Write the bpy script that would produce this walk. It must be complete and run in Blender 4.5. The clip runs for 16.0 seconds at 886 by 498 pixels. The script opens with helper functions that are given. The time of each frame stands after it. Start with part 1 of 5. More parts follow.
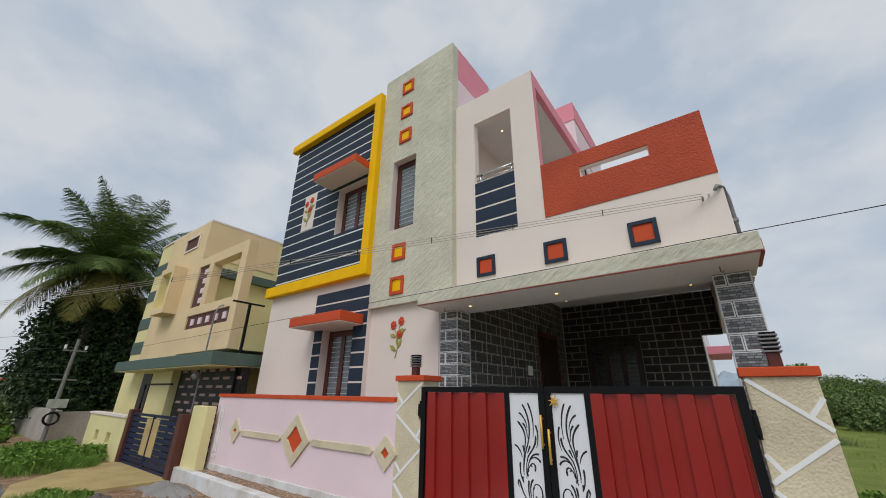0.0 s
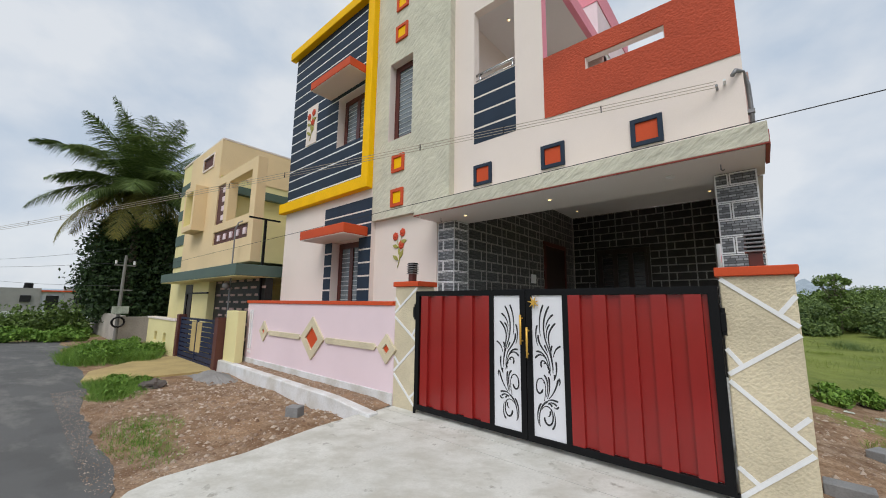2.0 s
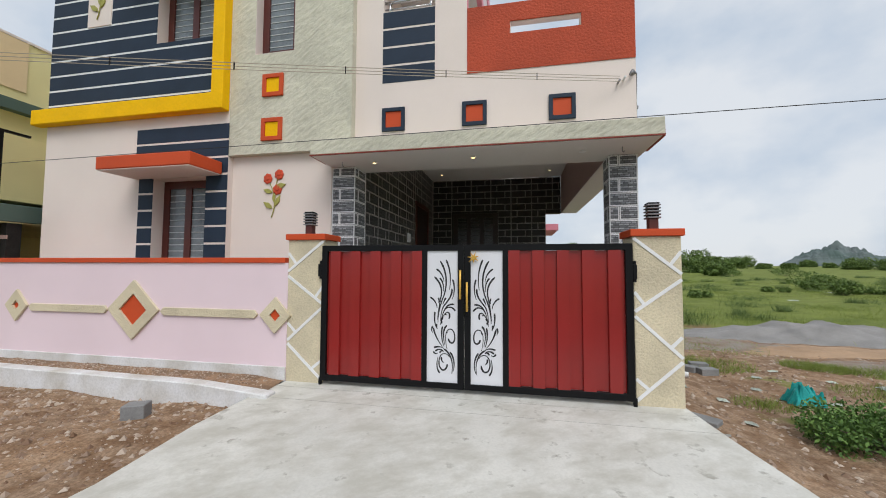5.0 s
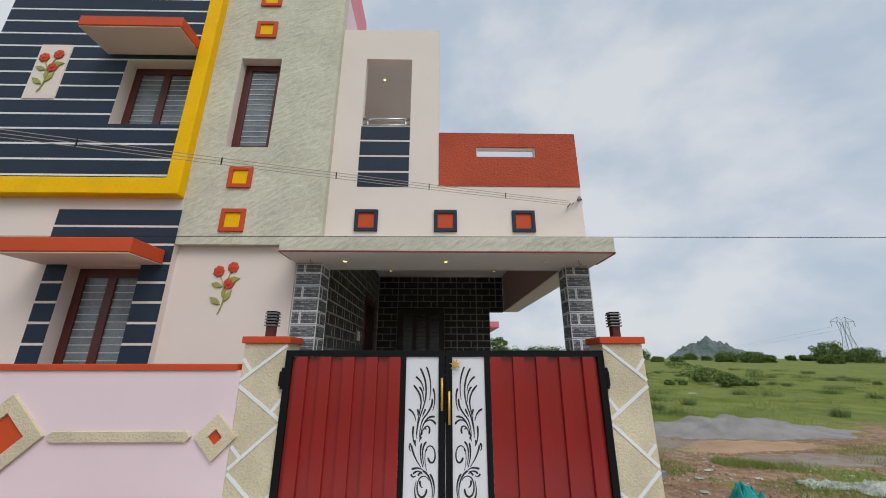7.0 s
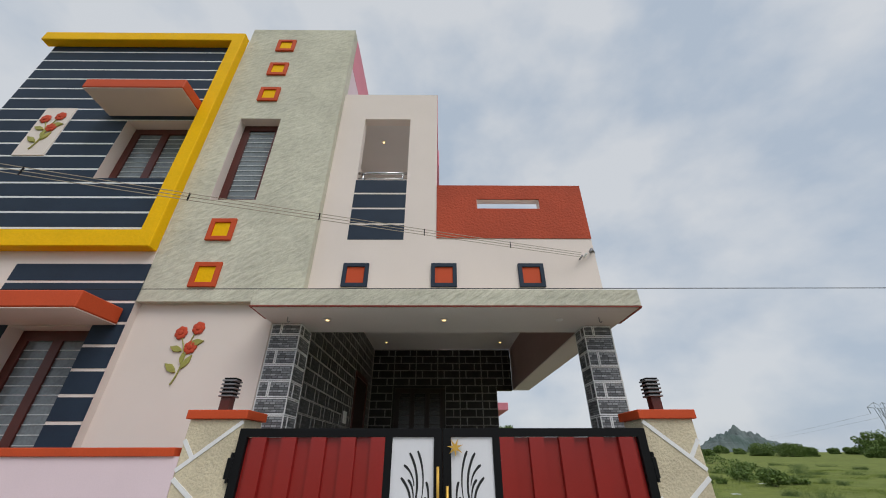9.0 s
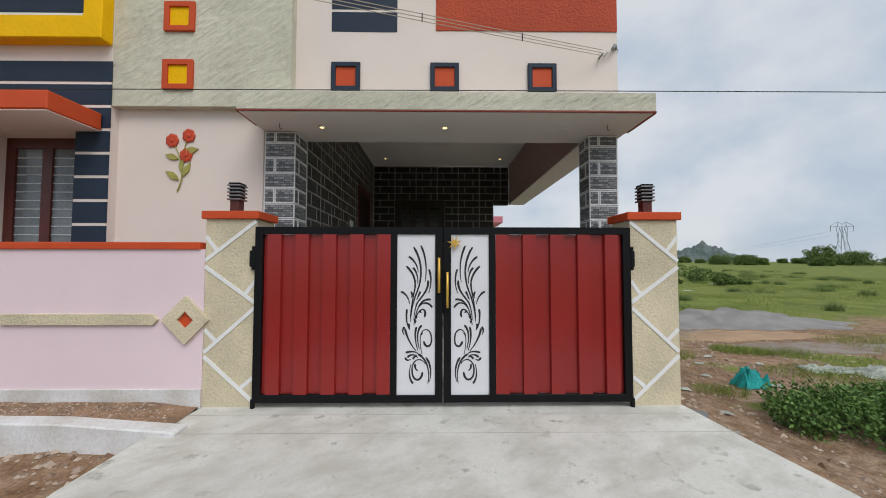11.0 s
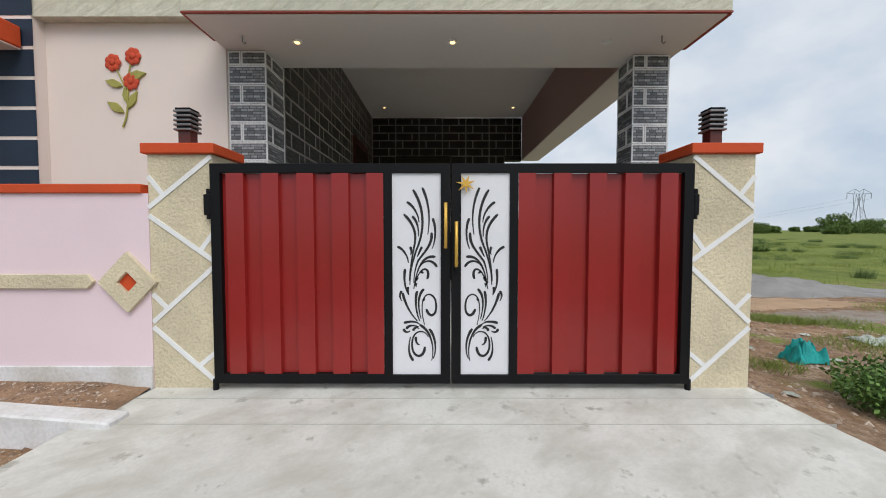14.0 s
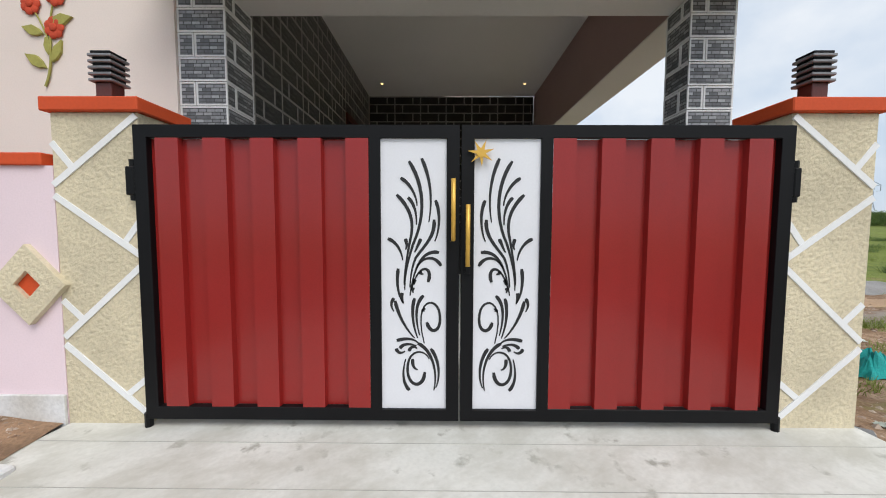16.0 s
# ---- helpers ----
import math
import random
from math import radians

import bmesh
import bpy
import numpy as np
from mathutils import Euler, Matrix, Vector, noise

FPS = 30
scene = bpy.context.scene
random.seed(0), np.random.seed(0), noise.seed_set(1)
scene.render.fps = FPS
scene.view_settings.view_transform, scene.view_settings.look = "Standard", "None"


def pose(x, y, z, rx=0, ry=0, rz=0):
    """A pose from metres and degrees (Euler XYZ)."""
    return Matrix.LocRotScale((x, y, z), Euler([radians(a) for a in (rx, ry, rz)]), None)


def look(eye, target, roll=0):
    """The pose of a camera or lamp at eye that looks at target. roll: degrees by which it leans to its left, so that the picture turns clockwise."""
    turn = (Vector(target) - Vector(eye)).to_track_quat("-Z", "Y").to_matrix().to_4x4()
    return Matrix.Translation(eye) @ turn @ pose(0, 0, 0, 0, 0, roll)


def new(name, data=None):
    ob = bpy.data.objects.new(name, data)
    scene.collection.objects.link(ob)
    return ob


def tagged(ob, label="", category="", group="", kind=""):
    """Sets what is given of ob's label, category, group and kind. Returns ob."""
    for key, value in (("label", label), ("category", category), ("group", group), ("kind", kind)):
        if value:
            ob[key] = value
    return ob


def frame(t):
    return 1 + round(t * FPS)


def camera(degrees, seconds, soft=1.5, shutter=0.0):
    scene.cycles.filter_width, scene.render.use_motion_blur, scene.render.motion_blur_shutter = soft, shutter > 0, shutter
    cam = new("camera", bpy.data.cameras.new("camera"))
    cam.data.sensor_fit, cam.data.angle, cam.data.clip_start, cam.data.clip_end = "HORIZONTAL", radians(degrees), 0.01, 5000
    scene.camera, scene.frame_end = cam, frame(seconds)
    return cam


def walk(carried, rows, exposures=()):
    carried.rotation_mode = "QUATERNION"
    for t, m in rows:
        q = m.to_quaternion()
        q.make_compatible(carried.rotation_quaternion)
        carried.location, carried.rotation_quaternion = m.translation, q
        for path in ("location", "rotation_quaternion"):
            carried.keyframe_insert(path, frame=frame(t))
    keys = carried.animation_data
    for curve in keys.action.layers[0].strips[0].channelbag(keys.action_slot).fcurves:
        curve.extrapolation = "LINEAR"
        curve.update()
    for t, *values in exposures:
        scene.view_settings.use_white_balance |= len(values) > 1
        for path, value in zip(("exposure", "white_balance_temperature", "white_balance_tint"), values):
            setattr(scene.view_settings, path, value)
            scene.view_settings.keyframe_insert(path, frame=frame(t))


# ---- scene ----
cam = camera(100.9, 16.0, soft=1.0)
PATH = [
    (0, (0.1, 0.225, 1.6), (-1.012, 1.716, 2.335), 0.7),
    (0.5, (0.319, 0.428, 1.626), (-0.884, 1.883, 2.285), 0.7),
    (1, (0.451, 0.571, 1.61), (-0.816, 2.012, 2.173), 0.85),
    (1.5, (0.463, 0.599, 1.563), (-0.82, 2.07, 2.0), 0.8),
    (2, (0.468, 0.605, 1.504), (-0.827, 2.1, 1.802), 0.7),
    (2.5, (0.454, 0.65, 1.454), (-0.854, 2.154, 1.615), 0.7),
    (3, (0.389, 0.649, 1.413), (-0.918, 2.161, 1.487), 0.8),
    (3.5, (0.112, 0.448, 1.412), (-1.037, 2.084, 1.479), 0.8),
    (4, (-0.295, 0.342, 1.384), (-1.219, 2.114, 1.449), 0.6),
    (4.2, (-0.453, 0.339, 1.369), (-1.264, 2.166, 1.44), 0.6),
    (6.3, (-1.694, 0.137, 1.524), (-1.68, 2.129, 1.699), -0.1),
    (6.5, (-1.716, 0.136, 1.532), (-1.688, 2.115, 1.82), -0.0),
    (7, (-1.765, 0.154, 1.564), (-1.73, 2.065, 2.153), -0.0),
    (7.5, (-1.714, 0.404, 1.547), (-1.687, 2.178, 2.471), -0.1),
    (8, (-1.742, 0.641, 1.552), (-1.714, 2.323, 2.634), -0.2),
    (8.5, (-1.747, 0.781, 1.527), (-1.717, 2.442, 2.64), -0.3),
    (9, (-1.681, 0.856, 1.465), (-1.666, 2.595, 2.452), -0.1),
    (9.5, (-1.677, 0.893, 1.425), (-1.66, 2.794, 2.045), -0.1),
    (10, (-1.699, 0.914, 1.404), (-1.668, 2.892, 1.697), -0.0),
    (10.2, (-1.7, 0.923, 1.386), (-1.673, 2.912, 1.598), -0.0),
    (12.5, (-1.709, 1.256, 1.241), (-1.687, 3.256, 1.262), 0.1),
    (13, (-1.706, 1.409, 1.214), (-1.703, 3.409, 1.194), 0.0),
    (13.5, (-1.711, 1.6, 1.176), (-1.714, 3.599, 1.12), 0.0),
    (14, (-1.713, 1.771, 1.157), (-1.716, 3.769, 1.075), 0.0),
    (14.5, (-1.692, 1.969, 1.161), (-1.699, 3.967, 1.068), 0.1),
    (15, (-1.691, 2.138, 1.17), (-1.705, 4.135, 1.077), 0.1),
    (15.5, (-1.711, 2.305, 1.167), (-1.728, 4.302, 1.065), 0.1),
    (16, (-1.738, 2.498, 1.137), (-1.753, 4.493, 1.007), 0.2),
]
EXPOSURE = [(0, 0.12), (0.7, 0.22), (1.5, 0.32), (2.5, 0.36), (4.2, 0.40), (6.5, 0.24), (7.2, 0.18), (8, 0.07), (8.8, 0.08), (9.4, 0.18), (10, 0.20), (12.5, 0.30), (13.5, 0.32), (14, 0.40), (14.5, 0.57), (15.5, 0.60), (16, 0.58)]
walk(cam, [(t, look(eye, target, roll)) for t, eye, target, roll in PATH], EXPOSURE)

# ---- world, sun ----
SUN_AZ, SUN_EL = radians(155), radians(52)
world = bpy.data.worlds.new("overcast")
scene.world = world
world.use_nodes = True
wn, wl = world.node_tree.nodes, world.node_tree.links
wn.clear()
sky = wn.new("ShaderNodeTexSky")
sky.sky_type, sky.sun_disc = "NISHITA", False
sky.sun_elevation, sky.sun_rotation = SUN_EL, SUN_AZ
sky.air_density, sky.dust_density = 1.0, 2.0
sky_dim = wn.new("ShaderNodeVectorMath")
sky_dim.operation = "SCALE"
sky_dim.inputs["Scale"].default_value = 0.10
coord = wn.new("ShaderNodeTexCoord")
flat = wn.new("ShaderNodeMapping")
flat.inputs["Scale"].default_value = (1.0, 1.0, 1.5)
cloud = wn.new("ShaderNodeTexNoise")
cloud.inputs["Scale"].default_value, cloud.inputs["Detail"].default_value = 3.6, 8.0
cloud.inputs["Roughness"].default_value, cloud.inputs["Distortion"].default_value = 0.5, 0.0
tone = wn.new("ShaderNodeValToRGB")
tone.color_ramp.elements[0].position, tone.color_ramp.elements[0].color = 0.38, (0.60, 0.70, 0.83, 1)
tone.color_ramp.elements[1].position, tone.color_ramp.elements[1].color = 0.61, (0.87, 0.91, 0.96, 1)
blend = wn.new("ShaderNodeMix")
blend.data_type = "RGBA"
blend.inputs["Factor"].default_value = 0.88
back = wn.new("ShaderNodeBackground")
back.inputs["Strength"].default_value = 0.72
wout = wn.new("ShaderNodeOutputWorld")
wl.new(coord.outputs["Generated"], flat.inputs["Vector"])
wl.new(flat.outputs["Vector"], cloud.inputs["Vector"])
wl.new(cloud.outputs["Fac"], tone.inputs["Fac"])
wl.new(sky.outputs["Color"], sky_dim.inputs[0])
wl.new(sky_dim.outputs["Vector"], blend.inputs["A"])
wl.new(tone.outputs["Color"], blend.inputs["B"])
wl.new(blend.outputs["Result"], back.inputs["Color"])
wl.new(back.outputs["Background"], wout.inputs["Surface"])

sun = new("sun", bpy.data.lights.new("sun", "SUN"))
sun.data.energy, sun.data.angle, sun.data.color = 1.5, radians(35), (1.0, 0.975, 0.94)
sun.matrix_world = look((math.sin(SUN_AZ) * math.cos(SUN_EL) * 30, math.cos(SUN_AZ) * math.cos(SUN_EL) * 30, math.sin(SUN_EL) * 30), (0, 0, 0))


# ---- materials ----
def surface(name, base, rough=0.8, vary=0.12, scale=1.5, grain=60.0, bump=0.15, depth=0.004, stretch=(1, 1, 1), turn=(0, 0, 0), metal=0.0, spread=0.0, tint=None, warp=0.0, spec=0.5, rough_detail=3):
    """A procedural surface: base colour with broad and fine variation, relief and gloss."""
    m = bpy.data.materials.new(name)
    m.use_nodes = True
    n, l = m.node_tree.nodes, m.node_tree.links
    b = n["Principled BSDF"]
    tc = n.new("ShaderNodeTexCoord")
    mp = n.new("ShaderNodeMapping")
    mp.vector_type = "TEXTURE"
    mp.inputs["Scale"].default_value, mp.inputs["Rotation"].default_value = stretch, turn
    l.new(tc.outputs["Object"], mp.inputs["Vector"])
    broad, fine = n.new("ShaderNodeTexNoise"), n.new("ShaderNodeTexNoise")
    broad.inputs["Scale"].default_value, broad.inputs["Detail"].default_value = scale, 6
    fine.inputs["Scale"].default_value, fine.inputs["Detail"].default_value = grain, rough_detail
    broad.inputs["Distortion"].default_value = warp
    l.new(tc.outputs["Object"], broad.inputs["Vector"])
    l.new(mp.outputs["Vector"], fine.inputs["Vector"])
    dark = tint or tuple(c * (1 - 2.2 * vary) for c in base)
    ramp = n.new("ShaderNodeValToRGB")
    ramp.color_ramp.elements[0].position, ramp.color_ramp.elements[0].color = 0.3, (*dark, 1)
    ramp.color_ramp.elements[1].position, ramp.color_ramp.elements[1].color = 0.62, (*base, 1)
    l.new(broad.outputs["Fac"], ramp.inputs["Fac"])
    mul = n.new("ShaderNodeMix")
    mul.data_type, mul.blend_type = "RGBA", "MULTIPLY"
    mul.inputs["Factor"].default_value = min(1.0, vary * 3)
    gr = n.new("ShaderNodeValToRGB")
    gr.color_ramp.elements[0].position, gr.color_ramp.elements[0].color = 0.3, (0.55, 0.55, 0.55, 1)
    gr.color_ramp.elements[1].position, gr.color_ramp.elements[1].color = 0.6, (1, 1, 1, 1)
    l.new(fine.outputs["Fac"], gr.inputs["Fac"])
    l.new(ramp.outputs["Color"], mul.inputs["A"])
    l.new(gr.outputs["Color"], mul.inputs["B"])
    out = mul.outputs["Result"]
    if spread:
        info, hs = n.new("ShaderNodeObjectInfo"), n.new("ShaderNodeHueSaturation")
        rng = n.new("ShaderNodeMapRange")
        rng.inputs["To Min"].default_value, rng.inputs["To Max"].default_value = 1 - spread, 1 + spread
        l.new(info.outputs["Random"], rng.inputs["Value"])
        l.new(rng.outputs["Result"], hs.inputs["Value"])
        l.new(out, hs.inputs["Color"])
        out = hs.outputs["Color"]
    l.new(out, b.inputs["Base Color"])
    b.inputs["Roughness"].default_value, b.inputs["Metallic"].default_value = rough, metal
    b.inputs["Specular IOR Level"].default_value = spec
    if bump:
        bp = n.new("ShaderNodeBump")
        bp.inputs["Strength"].default_value, bp.inputs["Distance"].default_value = bump, depth
        l.new(fine.outputs["Fac"], bp.inputs["Height"])
        l.new(bp.outputs["Normal"], b.inputs["Normal"])
    return m


def patchy(name, base, stain, share, scale, stretch, turn, grain=45.0, rough=0.75, bump=0.3, soft_edge=0.12, spots=None):
    """A worn paved surface: a base with brushed stains of their own shape and fine grain."""
    m = surface(name, base, rough, 0.06, 1.2, grain, bump, 0.003, rough_detail=6)
    n, l = m.node_tree.nodes, m.node_tree.links
    b = n["Principled BSDF"]
    if spots:
        colour, size, cut = spots
        was = b.inputs["Base Color"].links[0].from_socket
        tc, t, r, mx = (n.new("ShaderNode" + k) for k in ("TexCoord", "TexNoise", "ValToRGB", "Mix"))
        t.inputs["Scale"].default_value, t.inputs["Detail"].default_value, t.inputs["Roughness"].default_value = size, 8, 0.6
        r.color_ramp.elements[0].position, r.color_ramp.elements[0].color = cut, (0, 0, 0, 1)
        r.color_ramp.elements[1].position, r.color_ramp.elements[1].color = cut + 0.08, (1, 1, 1, 1)
        mx.data_type = "RGBA"
        mx.inputs["B"].default_value = (*colour, 1)
        l.new(tc.outputs["Object"], t.inputs["Vector"])
        l.new(t.outputs["Fac"], r.inputs["Fac"])
        l.new(r.outputs["Color"], mx.inputs["Factor"])
        l.new(was, mx.inputs["A"])
        l.new(mx.outputs["Result"], b.inputs["Base Color"])
    before = b.inputs["Base Color"].links[0].from_socket
    tc, mp, t, r, mx = (n.new("ShaderNode" + k) for k in ("TexCoord", "Mapping", "TexNoise", "ValToRGB", "Mix"))
    mp.vector_type = "TEXTURE"
    mp.inputs["Scale"].default_value, mp.inputs["Rotation"].default_value = stretch, turn
    t.inputs["Scale"].default_value, t.inputs["Detail"].default_value, t.inputs["Roughness"].default_value = scale, 10, 0.66
    t.inputs["Distortion"].default_value = 0.1
    r.color_ramp.elements[0].position, r.color_ramp.elements[0].color = 0.62 - share * 0.3, (0, 0, 0, 1)
    r.color_ramp.elements[1].position, r.color_ramp.elements[1].color = 0.62 + soft_edge - share * 0.3, (1, 1, 1, 1)
    mx.data_type = "RGBA"
    mx.inputs["B"].default_value = (*stain, 1)
    l.new(tc.outputs["Object"], mp.inputs["Vector"])
    l.new(mp.outputs["Vector"], t.inputs["Vector"])
    l.new(t.outputs["Fac"], r.inputs["Fac"])
    l.new(r.outputs["Color"], mx.inputs["Factor"])
    l.new(before, mx.inputs["A"])
    l.new(mx.outputs["Result"], b.inputs["Base Color"])
    return m


def leaf_material(name, low, high):
    """Leaves: two greens, one leaf or clump differing from the next."""
    m = bpy.data.materials.new(name)
    m.use_nodes = True
    n, l = m.node_tree.nodes, m.node_tree.links
    b = n["Principled BSDF"]
    geo, ramp = n.new("ShaderNodeNewGeometry"), n.new("ShaderNodeValToRGB")
    ramp.color_ramp.elements[0].color, ramp.color_ramp.elements[1].color = (*low, 1), (*high, 1)
    l.new(geo.outputs["Random Per Island"], ramp.inputs["Fac"])
    l.new(ramp.outputs["Color"], b.inputs["Base Color"])
    b.inputs["Roughness"].default_value = 0.65
    b.inputs["Specular IOR Level"].default_value = 0.3
    return m


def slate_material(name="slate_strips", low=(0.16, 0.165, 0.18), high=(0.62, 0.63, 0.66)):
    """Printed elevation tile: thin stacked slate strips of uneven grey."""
    m = bpy.data.materials.new(name)
    m.use_nodes = True
    n, l = m.node_tree.nodes, m.node_tree.links
    b = n["Principled BSDF"]
    tc, mp, add = n.new("ShaderNodeTexCoord"), n.new("ShaderNodeMapping"), n.new("ShaderNodeVectorMath")
    sep, com, su = n.new("ShaderNodeSeparateXYZ"), n.new("ShaderNodeCombineXYZ"), n.new("ShaderNodeMath")
    l.new(tc.outputs["Object"], sep.inputs["Vector"])
    l.new(sep.outputs["X"], su.inputs[0])
    l.new(sep.outputs["Y"], su.inputs[1])
    l.new(su.outputs["Value"], com.inputs["X"])
    l.new(sep.outputs["Z"], com.inputs["Y"])
    br = n.new("ShaderNodeTexBrick")
    br.inputs["Color1"].default_value, br.inputs["Color2"].default_value = (*low, 1), (*high, 1)
    br.inputs["Mortar"].default_value = (0.06, 0.06, 0.06, 1)
    br.inputs["Scale"].default_value, br.inputs["Mortar Size"].default_value = 1.0, 0.003
    br.inputs["Brick Width"].default_value, br.inputs["Row Height"].default_value = 0.066, 0.027
    br.squash, br.squash_frequency, br.offset = 1.7, 3, 0.37
    br.inputs["Bias"].default_value = -0.1
    l.new(com.outputs["Vector"], br.inputs["Vector"])
    no, mul = n.new("ShaderNodeTexNoise"), n.new("ShaderNodeMix")
    no.inputs["Scale"].default_value = 25
    mul.data_type, mul.blend_type = "RGBA", "MULTIPLY"
    mul.inputs["Factor"].default_value = 0.6
    l.new(tc.outputs["Object"], no.inputs["Vector"])
    l.new(br.outputs["Color"], mul.inputs["A"])
    l.new(no.outputs["Fac"], mul.inputs["B"])
    l.new(mul.outputs["Result"], b.inputs["Base Color"])
    b.inputs["Roughness"].default_value = 0.35
    bp = n.new("ShaderNodeBump")
    bp.inputs["Strength"].default_value, bp.inputs["Distance"].default_value = 0.3, 0.003
    l.new(br.outputs["Fac"], bp.inputs["Height"])
    bp.invert = True
    l.new(bp.outputs["Normal"], b.inputs["Normal"])
    return m


def glow(name, colour, power):
    m = bpy.data.materials.new(name)
    m.use_nodes = True
    b = m.node_tree.nodes["Principled BSDF"]
    b.inputs["Emission Color"].default_value, b.inputs["Emission Strength"].default_value = (*colour, 1), power
    return m


TROWEL = dict(stretch=(2.0, 1.0, 0.75), turn=(0, -0.75, 0), rough_detail=8)
M_CREAM = surface("cream_paint", (0.80, 0.70, 0.645), 0.75, 0.03, 0.8, 90, 0.12)
M_PINK = surface("pale_pink_paint", (0.80, 0.645, 0.69), 0.75, 0.03, 1.0, 90, 0.12)
M_ROSE = surface("rose_pink_paint", (0.76, 0.26, 0.33), 0.7, 0.03, 1.0, 80, 0.12)
M_SAGE = surface("sage_trowelled_plaster", (0.655, 0.63, 0.51), 0.85, 0.085, 1.1, 15, 1.0, 0.03, **TROWEL)
M_SAND = surface("sand_trowelled_plaster", (0.71, 0.62, 0.44), 0.85, 0.10, 2.0, 48, 0.7, 0.018, stretch=(1.25, 1.0, 0.95), turn=(0, -0.75, 0), rough_detail=8)
M_BRICKRED = surface("red_rough_plaster", (0.50, 0.075, 0.03), 0.85, 0.10, 1.5, 34, 0.8, 0.02, stretch=(1.1, 1, 1), rough_detail=8)
M_ORANGE = surface("orange_red_paint", (0.60, 0.078, 0.02), 0.6, 0.05, 2.0, 60, 0.2, spec=0.3)
M_NAVY = surface("navy_paint", (0.022, 0.037, 0.064), 0.6, 0.08, 2.0, 70, 0.2, spec=0.25)
M_YELLOW = surface("yellow_textured_paint", (0.95, 0.53, 0.0), 0.6, 0.04, 2.0, 30, 0.5, 0.008, spec=0.15)
M_WHITE = surface("white_paint", (0.80, 0.80, 0.80), 0.6, 0.03, 2.0, 60, 0.1)
M_CEIL = surface("ceiling_white", (0.74, 0.71, 0.68), 0.8, 0.02, 1.0, 60, 0.08)
M_BROWN = surface("brown_pink_paint", (0.50, 0.34, 0.31), 0.75, 0.03, 1.0, 60, 0.1)
M_WOOD = surface("dark_red_window_wood", (0.10, 0.017, 0.011), 0.4, 0.12, 3.0, 40, 0.15, stretch=(0.15, 0.15, 1.8))
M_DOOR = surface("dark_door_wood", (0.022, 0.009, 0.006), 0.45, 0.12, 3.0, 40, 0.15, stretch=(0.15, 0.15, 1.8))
M_DARKPANE = surface("dark_window_pane", (0.012, 0.012, 0.013), 0.25, 0.1, bump=0.02)
M_PANE = surface("grey_frosted_pane", (0.20, 0.23, 0.25), 0.12, 0.18, 2.5, 30, 0.03)
M_BAR = surface("pale_window_bar", (0.55, 0.57, 0.58), 0.4, 0.03)
M_GATE = surface("maroon_sheet_metal", (0.275, 0.017, 0.015), 0.24, 0.05, 1.6, 120, 0.02, 0.001)
M_BLACK = surface("black_enamel", (0.006, 0.006, 0.007), 0.45, 0.08, 4.0, 120, 0.06, 0.002, spec=0.18)
# Paint for the darkness seen through the panel's holes.
M_HOLEDARK = surface("dark_hole_fill", (0.014, 0.014, 0.016), 0.5, 0.08)
M_GWHITE = surface("white_enamel", (0.72, 0.72, 0.755), 0.3, 0.02, 3.0, 100, 0.03, 0.001)
M_BRASS = surface("brass", (0.72, 0.43, 0.08), 0.4, 0.05, metal=0.45, bump=0.03)
M_STEEL = surface("stainless_steel", (0.6, 0.6, 0.6), 0.25, 0.03, metal=1.0, bump=0.02)
M_ZINC = surface("galvanised_pipe", (0.28, 0.28, 0.29), 0.5, 0.1, 6.0, 60, 0.1, metal=0.6)
M_GROUT = surface("pale_tile_joint", (0.84, 0.84, 0.85), 0.5, 0.06, 3.0, 50, 0.1)
M_SLATE = slate_material()
# Darker copy of the column slate, with the porch's shade in its colours.
M_SLATESHADE = slate_material("shaded_slate_strips", (0.05, 0.048, 0.048), (0.17, 0.165, 0.165))
# Dark cladding and backing; on the porch back wall it holds painted shade.
M_CHAR = surface("charcoal_and_shaded_tile", (0.03, 0.027, 0.025), 0.5, 0.2, 6.0, 40, 0.3, 0.004, spec=0.25)
M_DRIP = surface("dark_red_drip_paint", (0.30, 0.045, 0.028), 0.6, 0.08, 3.0, 60, 0.15)
# The pale tile joint again, dimmed by painted porch shade.
M_SHADEJOINT = surface("shaded_tile_joint", (0.36, 0.345, 0.33), 0.6, 0.08, 3.0, 50, 0.1)
M_CONC = patchy("worn_concrete", (0.65, 0.64, 0.595), (0.46, 0.445, 0.395), 0.68, 3.0, (1.3, 0.8, 1), (0, 0, 0.5), soft_edge=0.22, spots=((0.33, 0.32, 0.28), 6.0, 0.605))
M_SCORE = surface("scored_concrete", (0.44, 0.43, 0.39), 0.8, 0.1)
M_KERB = surface("whitewashed_kerb", (0.74, 0.74, 0.75), 0.8, 0.10, 2.2, 40, 0.4, 0.006, tint=(0.52, 0.49, 0.44))
M_BLOCK = surface("grey_concrete_block", (0.26, 0.26, 0.26), 0.9, 0.12, 4.0, 60, 0.5, 0.006)
M_ROCK = surface("broken_rock", (0.20, 0.17, 0.15), 0.9, 0.15, 6.0, 40, 0.6, 0.01, spread=0.5)
M_LEMON = surface("lemon_paint", (0.80, 0.71, 0.36), 0.75, 0.04, 0.8, 60, 0.12)
M_PEACH = surface("peach_paint", (0.79, 0.60, 0.355), 0.75, 0.04, 0.8, 60, 0.12)
M_TEALGREEN = surface("dark_green_paint", (0.075, 0.12, 0.10), 0.6, 0.05)
M_MAROON = surface("maroon_wall_paint", (0.10, 0.028, 0.02), 0.6, 0.05)
M_STEELBLUE = surface("navy_gate_enamel", (0.018, 0.025, 0.062), 0.55, 0.06, spec=0.2)
